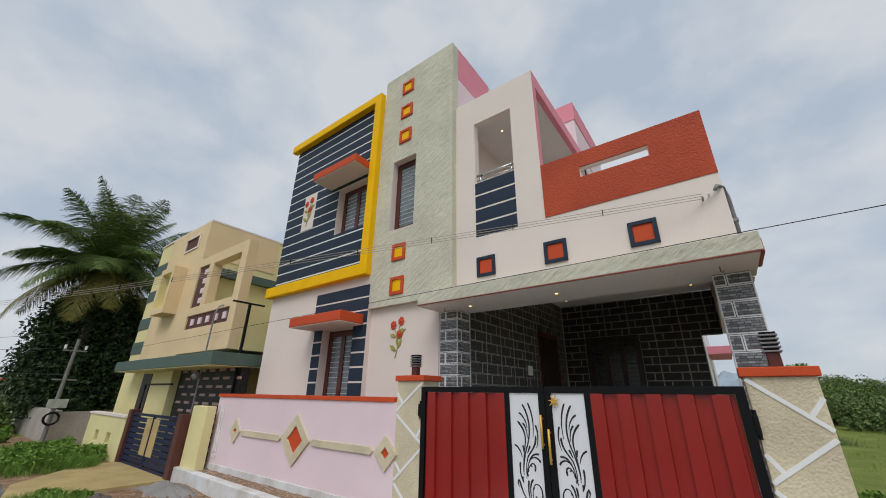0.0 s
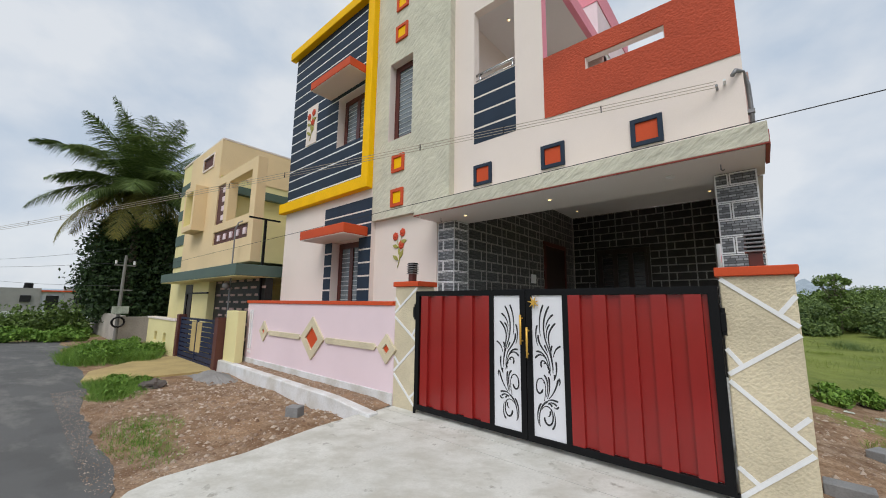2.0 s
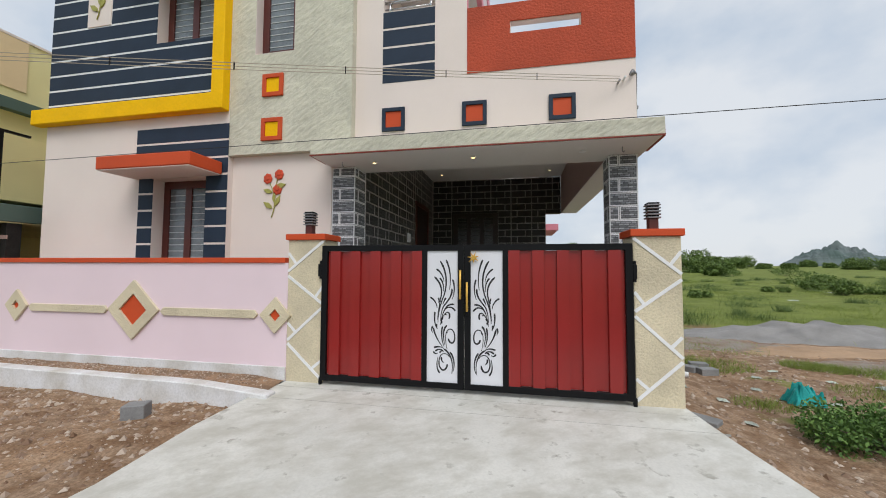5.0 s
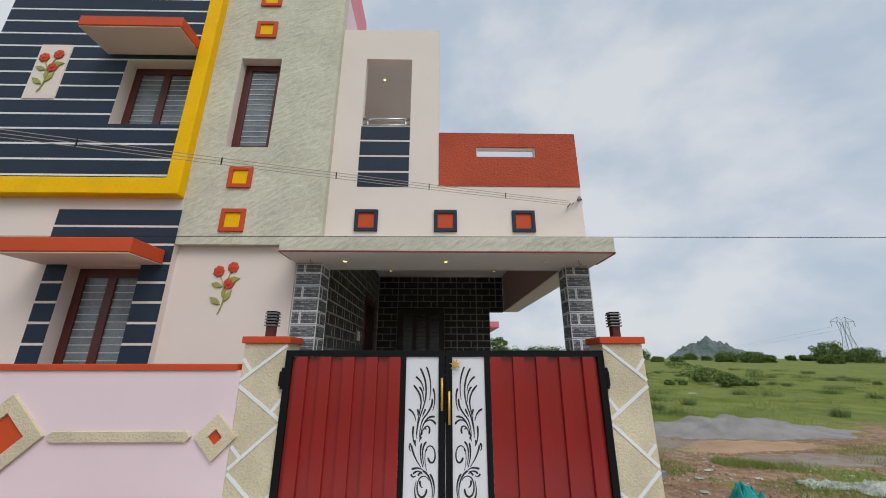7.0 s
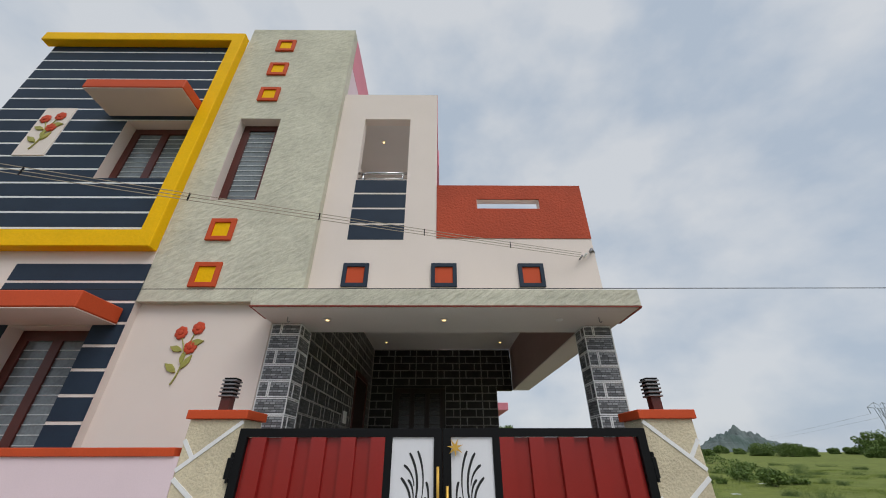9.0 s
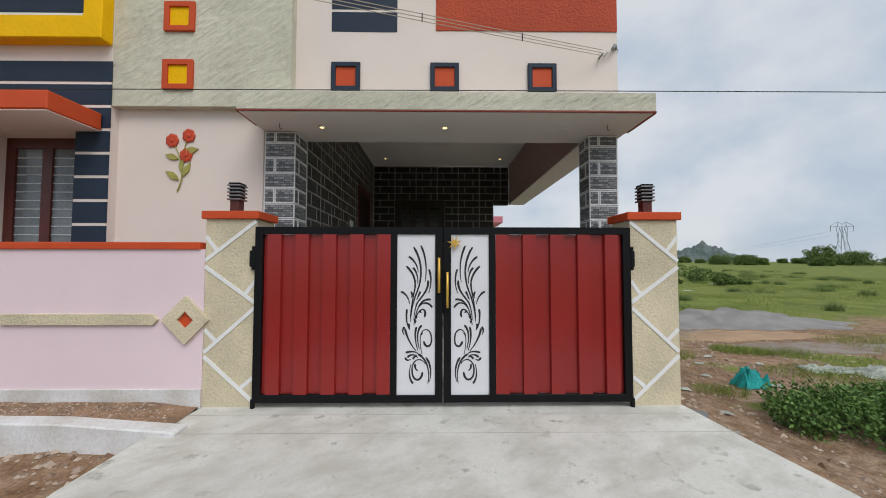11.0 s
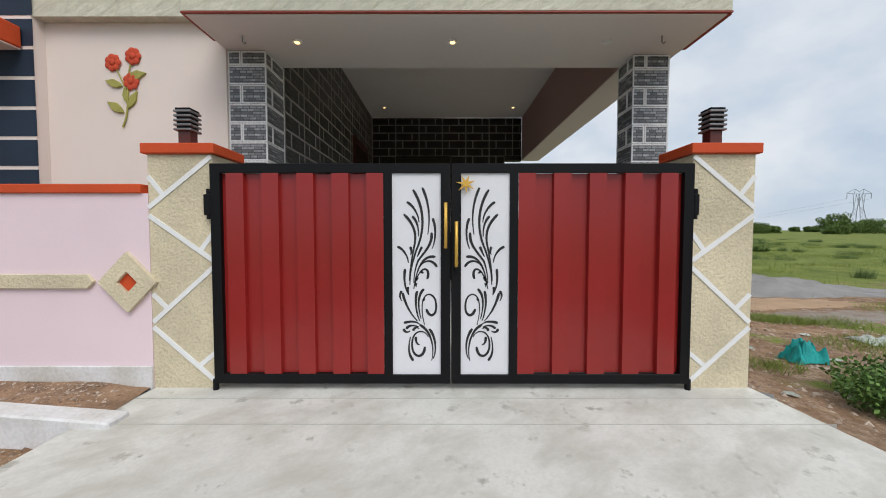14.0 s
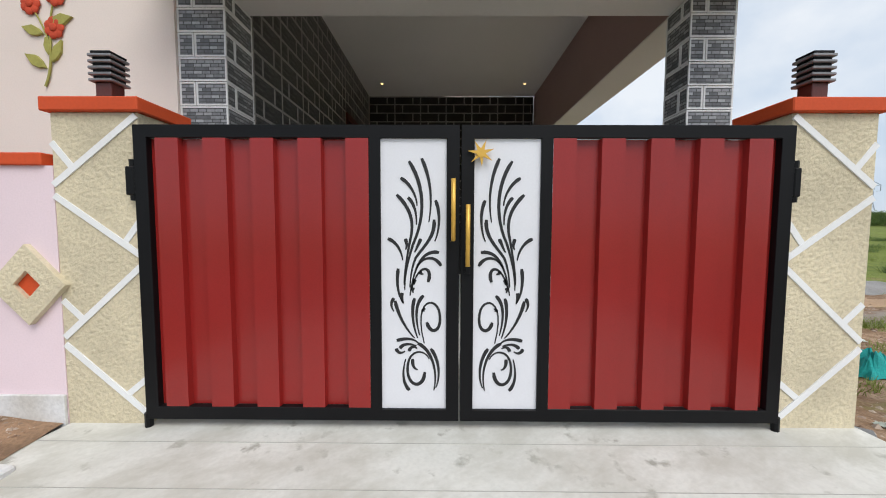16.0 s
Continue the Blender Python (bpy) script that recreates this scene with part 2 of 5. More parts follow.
M_OCHRE = surface("ochre_concrete", (0.52, 0.39, 0.17), 0.85, 0.12, 1.5, 40, 0.35, 0.004)
M_TRUNK = surface("grey_bark", (0.14, 0.11, 0.085), 0.9, 0.15, 3.0, 20, 0.7, 0.02)
M_POLE = surface("weathered_pole", (0.22, 0.215, 0.20), 0.85, 0.1)
M_WIRE = surface("black_cable", (0.02, 0.02, 0.02), 0.6, 0.02, bump=0)
M_WIRE2 = surface("pale_cable", (0.40, 0.34, 0.26), 0.6, 0.02, bump=0)
M_CLOTH = surface("turquoise_sacking", (0.012, 0.42, 0.40), 0.7, 0.15, 5.0, 60, 0.4, 0.004)
M_PALE = surface("pale_plastic_sheet", (0.55, 0.60, 0.52), 0.6, 0.2, 5.0, 40, 0.3, 0.004, spread=0.2)
M_HILL = surface("far_rock_hill", (0.155, 0.185, 0.185), 1.0, 0.25, 0.02, 0.06, 0.0, tint=(0.085, 0.125, 0.115))
# Distance haze is mixed into this pale blue base colour.
M_HAZEHILL = surface("far_hill_hazed", (0.33, 0.39, 0.45), 1.0, 0.08, 0.004, 0.02, 0.0)
M_PYLON = surface("grey_lattice_steel", (0.25, 0.27, 0.29), 0.6, 0.02, bump=0)
M_FARWALL = surface("far_house_white", (0.62, 0.63, 0.64), 0.8, 0.05)
M_FARGREY = surface("far_house_grey", (0.30, 0.29, 0.28), 0.8, 0.06)
M_COMPOUND = surface("weathered_compound_wall", (0.46, 0.42, 0.37), 0.85, 0.14, 1.0, 20, 0.3)
M_PETAL = surface("red_relief_paint", (0.62, 0.075, 0.03), 0.85, 0.1, 8.0)
M_STEM = surface("olive_relief_paint", (0.38, 0.36, 0.09), 0.8, 0.1, 8.0)
M_PALM = leaf_material("palm_leaflet", (0.042, 0.078, 0.017), (0.15, 0.21, 0.052))
M_PALMDRY = leaf_material("yellowing_palm_leaflet", (0.09, 0.10, 0.018), (0.19, 0.16, 0.03))
M_DARKLEAF = leaf_material("dark_broad_leaf", (0.012, 0.028, 0.010), (0.045, 0.085, 0.025))
M_BUSH = leaf_material("bright_weed_leaf", (0.07, 0.15, 0.018), (0.20, 0.34, 0.055))
M_CREEPER = leaf_material("dark_creeper_leaf", (0.045, 0.10, 0.022), (0.15, 0.26, 0.06))
M_THICKET = leaf_material("thicket_leaf", (0.045, 0.085, 0.024), (0.16, 0.225, 0.065))
M_FARLEAF = leaf_material("field_tree_leaf", (0.065, 0.11, 0.028), (0.17, 0.25, 0.06))
M_GRASS = leaf_material("grass_blade", (0.13, 0.19, 0.03), (0.29, 0.34, 0.08))
M_LAMP = glow("lit_downlight", (1.0, 0.66, 0.25), 1.9)


def ground_material():
    """Earth with rubble grain near the plots, meadow past them."""
    m = bpy.data.materials.new("earth_and_meadow")
    m.use_nodes = True
    n, l = m.node_tree.nodes, m.node_tree.links
    b = n["Principled BSDF"]
    tc = n.new("ShaderNodeTexCoord")

    def noise_tex(s, d=5):
        t = n.new("ShaderNodeTexNoise")
        t.inputs["Scale"].default_value, t.inputs["Detail"].default_value = s, d
        l.new(tc.outputs["Object"], t.inputs["Vector"])
        return t.outputs["Fac"]

    def ramp(fac, p0, c0, p1, c1):
        r = n.new("ShaderNodeValToRGB")
        r.color_ramp.elements[0].position, r.color_ramp.elements[0].color = p0, (*c0, 1)
        r.color_ramp.elements[1].position, r.color_ramp.elements[1].color = p1, (*c1, 1)
        l.new(fac, r.inputs["Fac"])
        return r.outputs["Color"]

    def mix(f, a, c, kind="MIX"):
        x = n.new("ShaderNodeMix")
        x.data_type, x.blend_type = "RGBA", kind
        if isinstance(f, float):
            x.inputs["Factor"].default_value = f
        else:
            l.new(f, x.inputs["Factor"])
        l.new(a, x.inputs["A"])
        l.new(c, x.inputs["B"])
        return x.outputs["Result"]

    earth = mix(noise_tex(0.7), ramp(noise_tex(1.6), 0.35, (0.22, 0.12, 0.06), 0.65, (0.42, 0.26, 0.15)), ramp(noise_tex(6), 0.4, (0.20, 0.13, 0.085), 0.62, (0.44, 0.34, 0.25)))
    earth = mix(0.55, earth, ramp(noise_tex(38, 4), 0.34, (0.35, 0.33, 0.32), 0.62, (1, 1, 1)), "MULTIPLY")
    grass = mix(noise_tex(0.13), ramp(noise_tex(1.1), 0.3, (0.11, 0.14, 0.028), 0.7, (0.27, 0.29, 0.07)), ramp(noise_tex(0.5), 0.3, (0.09, 0.13, 0.025), 0.7, (0.21, 0.26, 0.055)))
    grass = mix(0.5, grass, ramp(noise_tex(22, 4), 0.3, (0.4, 0.4, 0.4), 0.6, (1, 1, 1)), "MULTIPLY")
    # meadow beyond the plots: far along y, far along x, and loose patches
    sep = n.new("ShaderNodeSeparateXYZ")
    l.new(tc.outputs["Object"], sep.inputs["Vector"])

    def math_node(op, a, c):
        q = n.new("ShaderNodeMath")
        q.operation = op
        for i, v in enumerate((a, c)):
            if isinstance(v, (int, float)):
                q.inputs[i].default_value = v
            else:
                l.new(v, q.inputs[i])
        return q.outputs["Value"]

    edge = math_node("MULTIPLY", math_node("SUBTRACT", noise_tex(0.35), 0.5), 9.0)
    far_y = math_node("SUBTRACT", math_node("ADD", sep.outputs["Y"], edge), 12.2)
    far_x = math_node("SUBTRACT", math_node("MULTIPLY", math_node("ADD", sep.outputs["X"], edge), -1.0), 23.0)
    patch = math_node("MULTIPLY", math_node("SUBTRACT", noise_tex(0.55), 0.60), 22.0)
    lot = math_node("SUBTRACT", 5.0, math_node("ABSOLUTE", math_node("SUBTRACT", sep.outputs["Y"], 9.0), 0.0))
    patch = math_node("MINIMUM", patch, lot)
    wide = math_node("MAXIMUM", math_node("MAXIMUM", far_y, far_x), patch)
    near_road = math_node("SUBTRACT", math_node("MULTIPLY", sep.outputs["Y"], -1.0), 6.5)
    wide = math_node("MAXIMUM", wide, near_road)
    cl = n.new("ShaderNodeClamp")
    l.new(wide, cl.inputs["Value"])
    l.new(mix(cl.outputs["Result"], earth, grass), b.inputs["Base Color"])
    b.inputs["Roughness"].default_value = 0.95
    b.inputs["Specular IOR Level"].default_value = 0.2
    bp = n.new("ShaderNodeBump")
    bp.inputs["Strength"].default_value, bp.inputs["Distance"].default_value = 0.8, 0.03
    l.new(noise_tex(24, 6), bp.inputs["Height"])
    l.new(bp.outputs["Normal"], b.inputs["Normal"])
    return m


M_GROUND = ground_material()
M_ROAD = patchy("worn_asphalt", (0.105, 0.105, 0.104), (0.235, 0.23, 0.215), 0.42, 1.3, (1.8, 0.7, 1), (0, 0, 0.1), 90, 0.85, 0.7, soft_edge=0.3, spots=((0.082, 0.082, 0.081), 0.7, 0.55))
M_GRAVEL = surface("grey_crushed_stone", (0.30, 0.29, 0.28), 0.95, 0.12, 2.0, 60, 0.7, 0.02)
M_GRIT = surface("earthy_grit", (0.30, 0.265, 0.225), 0.95, 0.16, 3.0, 60, 0.7, 0.02, tint=(0.25, 0.165, 0.11))
M_SANDY = surface("orange_sandy_earth", (0.45, 0.30, 0.185), 0.95, 0.12, 1.5, 50, 0.6, 0.015)
M_SOIL = surface("bare_garden_soil", (0.34, 0.21, 0.125), 0.95, 0.2, 5.0, 45, 0.8, 0.02)


# ---- building helpers ----
def empty(name, x, y, z, label="", category="", group="", kind=""):
    ob = new(name)
    ob.location = (x, y, z)
    ob.empty_display_size = 0.2
    return tagged(ob, label, category, group, kind)


def base_of(ob):
    v = Vector((0, 0, 0))
    while ob:
        v += ob.location
        ob = ob.parent
    return v


def part(name, bm, material, parent=None, label="", bevel=0.0, smooth=False):
    """Link a bmesh given in world metres as one mesh object, under its thing if it has one."""
    if bevel:
        sharp = [e for e in bm.edges if len(e.link_faces) == 2 and e.calc_face_angle(0) > 0.5]
        bmesh.ops.bevel(bm, geom=sharp, offset=bevel, segments=1, affect="EDGES", clamp_overlap=True)
    if parent:
        bmesh.ops.translate(bm, verts=bm.verts, vec=-base_of(parent))
    me = bpy.data.meshes.new(name)
    bm.to_mesh(me)
    bm.free()
    for p in me.polygons:
        p.use_smooth = smooth
    me.materials.append(material)
    ob = new(name, me)
    ob.parent = parent
    return tagged(ob, label)


def box(x0, x1, y0, y1, z0, z1, bm=None):
    bm = bm or bmesh.new()
    m = Matrix.LocRotScale(((x0 + x1) / 2, (y0 + y1) / 2, (z0 + z1) / 2), None, (abs(x1 - x0), abs(y1 - y0), abs(z1 - z0)))
    bmesh.ops.create_cube(bm, size=1, matrix=m)
    return bm


def holed(u0, u1, z0, z1, d0, d1, holes, axis="y"):
    """A wall slab with rectangular openings through it. axis: the way its thickness runs; u is the other one."""
    us = sorted({u0, u1, *[min(max(v, u0), u1) for h in holes for v in h[:2]]})
    zs = sorted({z0, z1, *[min(max(v, z0), z1) for h in holes for v in h[2:]]})
    full = {}
    for i in range(len(us) - 1):
        for j in range(len(zs) - 1):
            cu, cz = (us[i] + us[i + 1]) / 2, (zs[j] + zs[j + 1]) / 2
            full[i, j] = not any(h[0] < cu < h[1] and h[2] < cz < h[3] for h in holes)
    bm = bmesh.new()

    def quad(*pts):
        vs = [bm.verts.new((u, d, z) if axis == "y" else (d, u, z)) for u, d, z in pts]
        bm.faces.new(vs)

    for (i, j), solid in full.items():
        if not solid:
            continue
        a, b, c, d = us[i], us[i + 1], zs[j], zs[j + 1]
        quad((a, d0, c), (b, d0, c), (b, d0, d), (a, d0, d))
        quad((a, d1, c), (a, d1, d), (b, d1, d), (b, d1, c))
        if not full.get((i - 1, j)):
            quad((a, d0, c), (a, d0, d), (a, d1, d), (a, d1, c))
        if not full.get((i + 1, j)):
            quad((b, d0, c), (b, d1, c), (b, d1, d), (b, d0, d))
        if not full.get((i, j - 1)):
            quad((a, d0, c), (a, d1, c), (b, d1, c), (b, d0, c))
        if not full.get((i, j + 1)):
            quad((a, d0, d), (b, d0, d), (b, d1, d), (a, d1, d))
    bmesh.ops.remove_doubles(bm, verts=bm.verts, dist=1e-5)
    bmesh.ops.recalc_face_normals(bm, faces=bm.faces)
    return bm


def prism(outline, d0, d1, axis="y"):
    """A plate: an outline of (u, z) drawn out along y (or along x, or of (x, y) along z)."""
    bm = bmesh.new()
    put = {"y": lambda u, v, d: (u, d, v), "x": lambda u, v, d: (d, u, v), "z": lambda u, v, d: (u, v, d)}[axis]
    lo = [bm.verts.new(put(u, v, d0)) for u, v in outline]
    hi = [bm.verts.new(put(u, v, d1)) for u, v in outline]
    bm.faces.new(lo)
    bm.faces.new(hi[::-1])
    k = len(outline)
    for i in range(k):
        bm.faces.new((lo[i], hi[i], hi[(i + 1) % k], lo[(i + 1) % k]))
    bmesh.ops.recalc_face_normals(bm, faces=bm.faces)
    return bm


def tube(points, r0, r1=None, sides=6, bm=None):
    """A round bar along points, tapering from r0 to r1."""
    bm = bm or bmesh.new()
    r1 = r0 if r1 is None else r1
    pts = [Vector(p) for p in points]
    rings = []
    for i, p in enumerate(pts):
        way = (pts[min(i + 1, len(pts) - 1)] - pts[max(i - 1, 0)]).normalized()
        side = way.cross(Vector((0, 0, 1)) if abs(way.z) < 0.9 else Vector((1, 0, 0))).normalized()
        up = side.cross(way)
        r = r0 + (r1 - r0) * i / max(1, len(pts) - 1)
        rings.append([bm.verts.new(p + (side * math.cos(a) + up * math.sin(a)) * r) for a in (2 * math.pi * k / sides for k in range(sides))])
    for a, b in zip(rings, rings[1:]):
        for k in range(sides):
            bm.faces.new((a[k], a[(k + 1) % sides], b[(k + 1) % sides], b[k]))
    bm.faces.new(rings[0][::-1])
    bm.faces.new(rings[-1])
    bmesh.ops.recalc_face_normals(bm, faces=bm.faces)
    return bm


def bezier(a, b, c, d, k=12):
    return [tuple((1 - t) ** 3 * p + 3 * (1 - t) ** 2 * t * q + 3 * (1 - t) * t * t * r + t ** 3 * s for p, q, r, s in zip(a, b, c, d)) for t in (i / k for i in range(k + 1))]


def smooth01(a, b, x):
    t = min(1, max(0, (x - a) / (b - a)))
    return t * t * (3 - 2 * t)


def ramp_z(y):
    return -0.05 - 0.062 * (4.6 - y)


def ground_z(x, y):
    """The lie of the land: the road's verge, falling to the field."""
    z = -0.288 - 0.19 * smooth01(0.7, 2.2, x) * smooth01(0.0, 2.0, y + 1)
    lot = smooth01(1.6, 3.6, y) * (1 - smooth01(-0.2, 0.9, x)) * (1 - smooth01(4.6, 5.0, y)) * smooth01(-10.6, -9.6, x)
    z += 0.05 * lot
    z += 0.021 * min(max(y - 16.0, 0.0), 170.0) * smooth01(-14.0, 0.0, x)
    if y > 1.7 and abs(x) < 40:
        k = min(1, (y - 1.7) * 2)
        z += k * (0.05 * (noise.noise((x * 0.9, y * 0.9, 3)) + 0.2) + 0.025 * noise.noise((x * 4, y * 4, 7)))
    return z


# ---- ground, road, ramp ----
def spaced(a, b, step, reach):
    near = list(np.arange(a, b, step))
    out, s = [], step
    lo, hi = near[0], near[-1]
    left, right = [], []
    while hi < reach:
        s *= 1.22
        hi += s
        lo -= s
        right.append(hi)
        left.append(lo)
    return left[::-1] + near + right


gx, gy = spaced(-13, 9, 0.14, 3000), spaced(1.4, 10, 0.14, 3000)
gverts = [(x, y, ground_z(x, y)) for y in gy for x in gx]
nx = len(gx)
gfaces = [(j * nx + i, j * nx + i + 1, (j + 1) * nx + i + 1, (j + 1) * nx + i) for j in range(len(gy) - 1) for i in range(nx - 1)]
gme = bpy.data.meshes.new("ground")
gme.from_pydata(gverts, [], gfaces)
for p in gme.polygons:
    p.use_smooth = True
gme.materials.append(M_GROUND)
ground = tagged(new("ground", gme), "reddish earth with rubble turning to green meadow", "ground", kind="structure")


def sheet(name, outline, zfun, thick, material, label, category, cuts=1):
    """A paved sheet on the ground with a sunk rim."""
    bm = bmesh.new()
    vs = [bm.verts.new((x, y, zfun(x, y))) for x, y in outline]
    f = bm.faces.new(vs)
    bmesh.ops.recalc_face_normals(bm, faces=[f])
    if f.normal.z < 0:
        f.normal_flip()
    r = bmesh.ops.extrude_face_region(bm, geom=[f])
    bmesh.ops.translate(bm, verts=[v for v in r["geom"] if isinstance(v, bmesh.types.BMVert)], vec=(0, 0, 0))
    low = [v for v in bm.verts if v not in r["geom"]]
    bmesh.ops.translate(bm, verts=low, vec=(0, 0, -thick))
    bmesh.ops.recalc_face_normals(bm, faces=bm.faces)
    ob = part(name, bm, material)
    return tagged(ob, label, category, kind="structure")


def verge(x):
    """The worn, wandering line where the asphalt ends."""
    y = 1.2 + 0.3 * (1 - smooth01(-5.0, -3.0, x)) + 0.4 * (1 - smooth01(-10.5, -8.0, x))
    return y + 0.10 * noise.noise((x * 0.9, 2.0, 0)) + 0.05 * noise.noise((x * 4.0, 5.0, 3))


road_edge = [(60 - 0.5 * i, verge(60 - 0.5 * i)) for i in range(124)] + [(-2.0 - 0.08 * i, verge(-2.0 - 0.08 * i)) for i in range(213)] + [(-20.2, 2.6), (-22.5, 2.3), (-23.2, 1.2), (-23.0, -0.5), (-24.0, -3.0), (-26.0, -7.0), (60, -7.0)]
sheet("road", road_edge, lambda x, y: -0.278, 0.06, M_ROAD, "worn dark grey asphalt village road", "road")
ramp_outline = [(-3.97, 4.62), (-4.08, 4.1), (-4.14, 3.4), (-4.10, 2.5), (-4.2, 1.75), (-4.12, 1.5), (-3.9, 1.32), (-3.5, 1.15), (-2.4, 1.0), (-0.8, 0.9), (0.6, 0.85), (1.25, 0.95), (1.25, 1.5), (1.12, 2.4), (0.95, 3.3), (0.80, 4.0), (0.69, 4.62), (0.69, 5.6), (-3.97, 5.6)]
bm = bmesh.new()
f = bm.faces.new([bm.verts.new((x, y, max(-0.272, ramp_z(y) + 0.006 * noise.noise((x * 2, y * 2, 0))))) for x, y in ramp_outline])
if f.normal.z < 0:
    f.normal_flip()
top = bmesh.ops.extrude_face_region(bm, geom=[f])
bmesh.ops.translate(bm, verts=[v for v in top["geom"] if isinstance(v, bmesh.types.BMVert)], vec=(0, 0, -0.25))
bmesh.ops.recalc_face_normals(bm, faces=bm.faces)
tagged(part("driveway_ramp", bm, M_CONC), "pale worn concrete driveway ramp before the gate", "driveway", kind="structure")

for i, y in enumerate((4.43, 4.1)):
    tagged(part("score_line", box(-4.0 - 0.04 * i, 0.75 + 0.09 * i, y, y + 0.003, ramp_z(y) - 0.02, ramp_z(y) + 0.002), M_SCORE), "thin scored joint across the concrete ramp", "joint", "ramp joints", "structure")

# ---- the house ----
HX0, HX1, TX0, TX1, BX1 = -9.38, 0.53, -5.58, -3.47, -1.74
WY, TY, BY = 5.28, 5.29, 5.43
house = empty("house", -4.4, 8.0, -0.1, "two-storey painted house in cream, sage, navy and red", "house")
WIN_G = (-7.00, -5.97, 0.95, 2.87)
WIN_U = (-7.06, -5.90, 5.22, 6.50)
WIN_T = (-5.15, -4.45, 4.82, 6.58)
part("front_wall", holed(HX0, TX0, -0.3, 8.62, WY, WY + 0.23, [WIN_G, WIN_U]), M_CREAM, house, "smooth cream plaster front wall")
part("front_wall", box(TX0, -3.83, 5.40, 5.52, -0.3, 3.20), M_CREAM, house)
part("tower", holed(TX0, TX1, 3.2, 9.26, TY, TY + 0.23, [WIN_T]), M_SAGE, house, "sage green trowelled plaster stair tower")
# the tower's flank and its rose band at the top
part("tower_flank", box(TX1 - 0.2, TX1, TY + 0.23, 6.95, 7.40, 8.32), M_PINK, house)
part("tower_flank", box(TX1 - 0.2, TX1 + 0.004, TY + 0.23, 6.95, 8.32, 9.26), M_ROSE, house, "rose pink parapet band")
part("tower_roof", box(TX0, TX1 - 0.2, TY + 0.23, 6.95, 9.0, 9.15), M_CEIL, house)
part("tower_back", box(TX0, TX1, 6.95, 7.15, 7.3, 9.26), M_CREAM, house)
# body behind
part("side_wall", box(HX0, HX0 + 0.23, WY + 0.23, 16, -0.3, 7.6), M_CREAM, house)
part("back_wall", box(HX0, -0.22, 16, 16.23, -0.3, 7.4), M_CREAM, house)
part("ground_side_wall", holed(10.85, 16, -0.3, 4.2, -0.42, -0.22, [(12.6, 13.8, 1.0, 2.3)], axis="x"), M_WHITE, house)
part("upper_side_wall", box(BX1 - 0.22, BX1, 8.6, 16, 4.2, 7.16), M_PINK, house)
part("upper_roof", box(HX0, BX1 - 0.02, 7.15, 16, 7.16, 7.32), M_CEIL, house)
# Added near-black sheet standing in for the dark rooms behind the windows.
part("dark_room_backing", box(-9.1, -3.6, 6.6, 6.7, 0.0, 7.1), M_DOOR, house)
part("roof_parapet", box(HX0, TX0, WY + 0.24, 16, 8.3, 8.6), M_CREAM, house)
# stair head far back on the roof
part("stair_head", box(-3.6, BX1, 8.3, 10.8, 7.32, 8.25), M_PINK, house)
part("stair_head", box(-3.62, BX1 + 0.02, 8.28, 10.82, 8.25, 8.80), M_ROSE, house, "rose pink parapet band")
# rear sunshade over a side window
part("side_sunshade", box(-0.22, 0.28, 12.2, 14.2, 2.62, 2.82), M_ROSE, house, "rose pink concrete sunshade", 0.01)

# navy bands on the upper wall
def navy(x0, x1, z0, z1, y):
    part("navy_band", box(x0, x1, y - 0.004, y + 0.001, z0, z1), M_NAVY, house)


part("band_ground", holed(HX0 + 0.001, -5.80, 4.19, 8.6, WY - 0.0015, WY + 0.0005, [WIN_U]), M_WHITE, house, "white lines between the navy bands")
row, z = 0.275, 4.32
while z < 8.55:
    z1 = min(z + row - 0.036, 8.6)
    cuts = [h for h in (WIN_U, (-8.58, -8.04, 5.67, 6.80)) if h[2] < z1 and h[3] > z]
    left = HX0
    for h in sorted(cuts):
        navy(left, h[0], z, z1, WY)
        if h[2] - z > 0.01:
            navy(h[0], h[1], z, h[2], WY)
        if z1 - h[3] > 0.01:
            navy(h[0], h[1], h[3], z1, WY)
        left = h[1]
    navy(left, -5.80, z, z1, WY)
    z += row
part("navy_band", box(HX0, -5.80, WY - 0.004, WY + 0.001, 4.18, 4.285), M_NAVY, house)
# yellow frame round them
part("yellow_frame", prism([(-9.53, 3.92), (TX0, 3.92), (TX0, 8.84), (-9.53, 8.84), (-9.53, 8.60), (-5.80, 8.60), (-5.80, 4.19), (-9.53, 4.19)], 5.12, WY + 0.004), M_YELLOW, house, "bright yellow textured frame", 0.012)
# navy bands round the ground window
z = 3.73
while z > 1.4:
    z1 = z - 0.245
    if z > 2.95:
        part("navy_band", box(-7.37 if z > 3.3 else -7.29, TX0 + 0.01, WY - 0.004, WY + 0.001, z1, z), M_NAVY, house)
    else:
        part("navy_band", box(-7.29, WIN_G[0], WY - 0.004, WY + 0.001, z1, z), M_NAVY, house)
        part("navy_band", box(WIN_G[1], TX0 + 0.01, WY - 0.004, WY + 0.001, z1, z), M_NAVY, house)
    z -= 0.28


def sunshade(x0, x1, y0, z0, z1):
    s = part("sunshade", box(x0, x1, y0, WY - 0.013, z0 + 0.012, z1), M_ORANGE, house, "orange red concrete sunshade", 0.012)
    part("soffit", box(x0 + 0.015, x1 - 0.015, y0 + 0.015, WY - 0.015, z0, z0 + 0.011), M_CREAM, s)


sunshade(-7.36, -5.66, 4.66, 2.88, 3.09)
sunshade(-7.42, -5.81, 4.70, 6.60, 6.81)


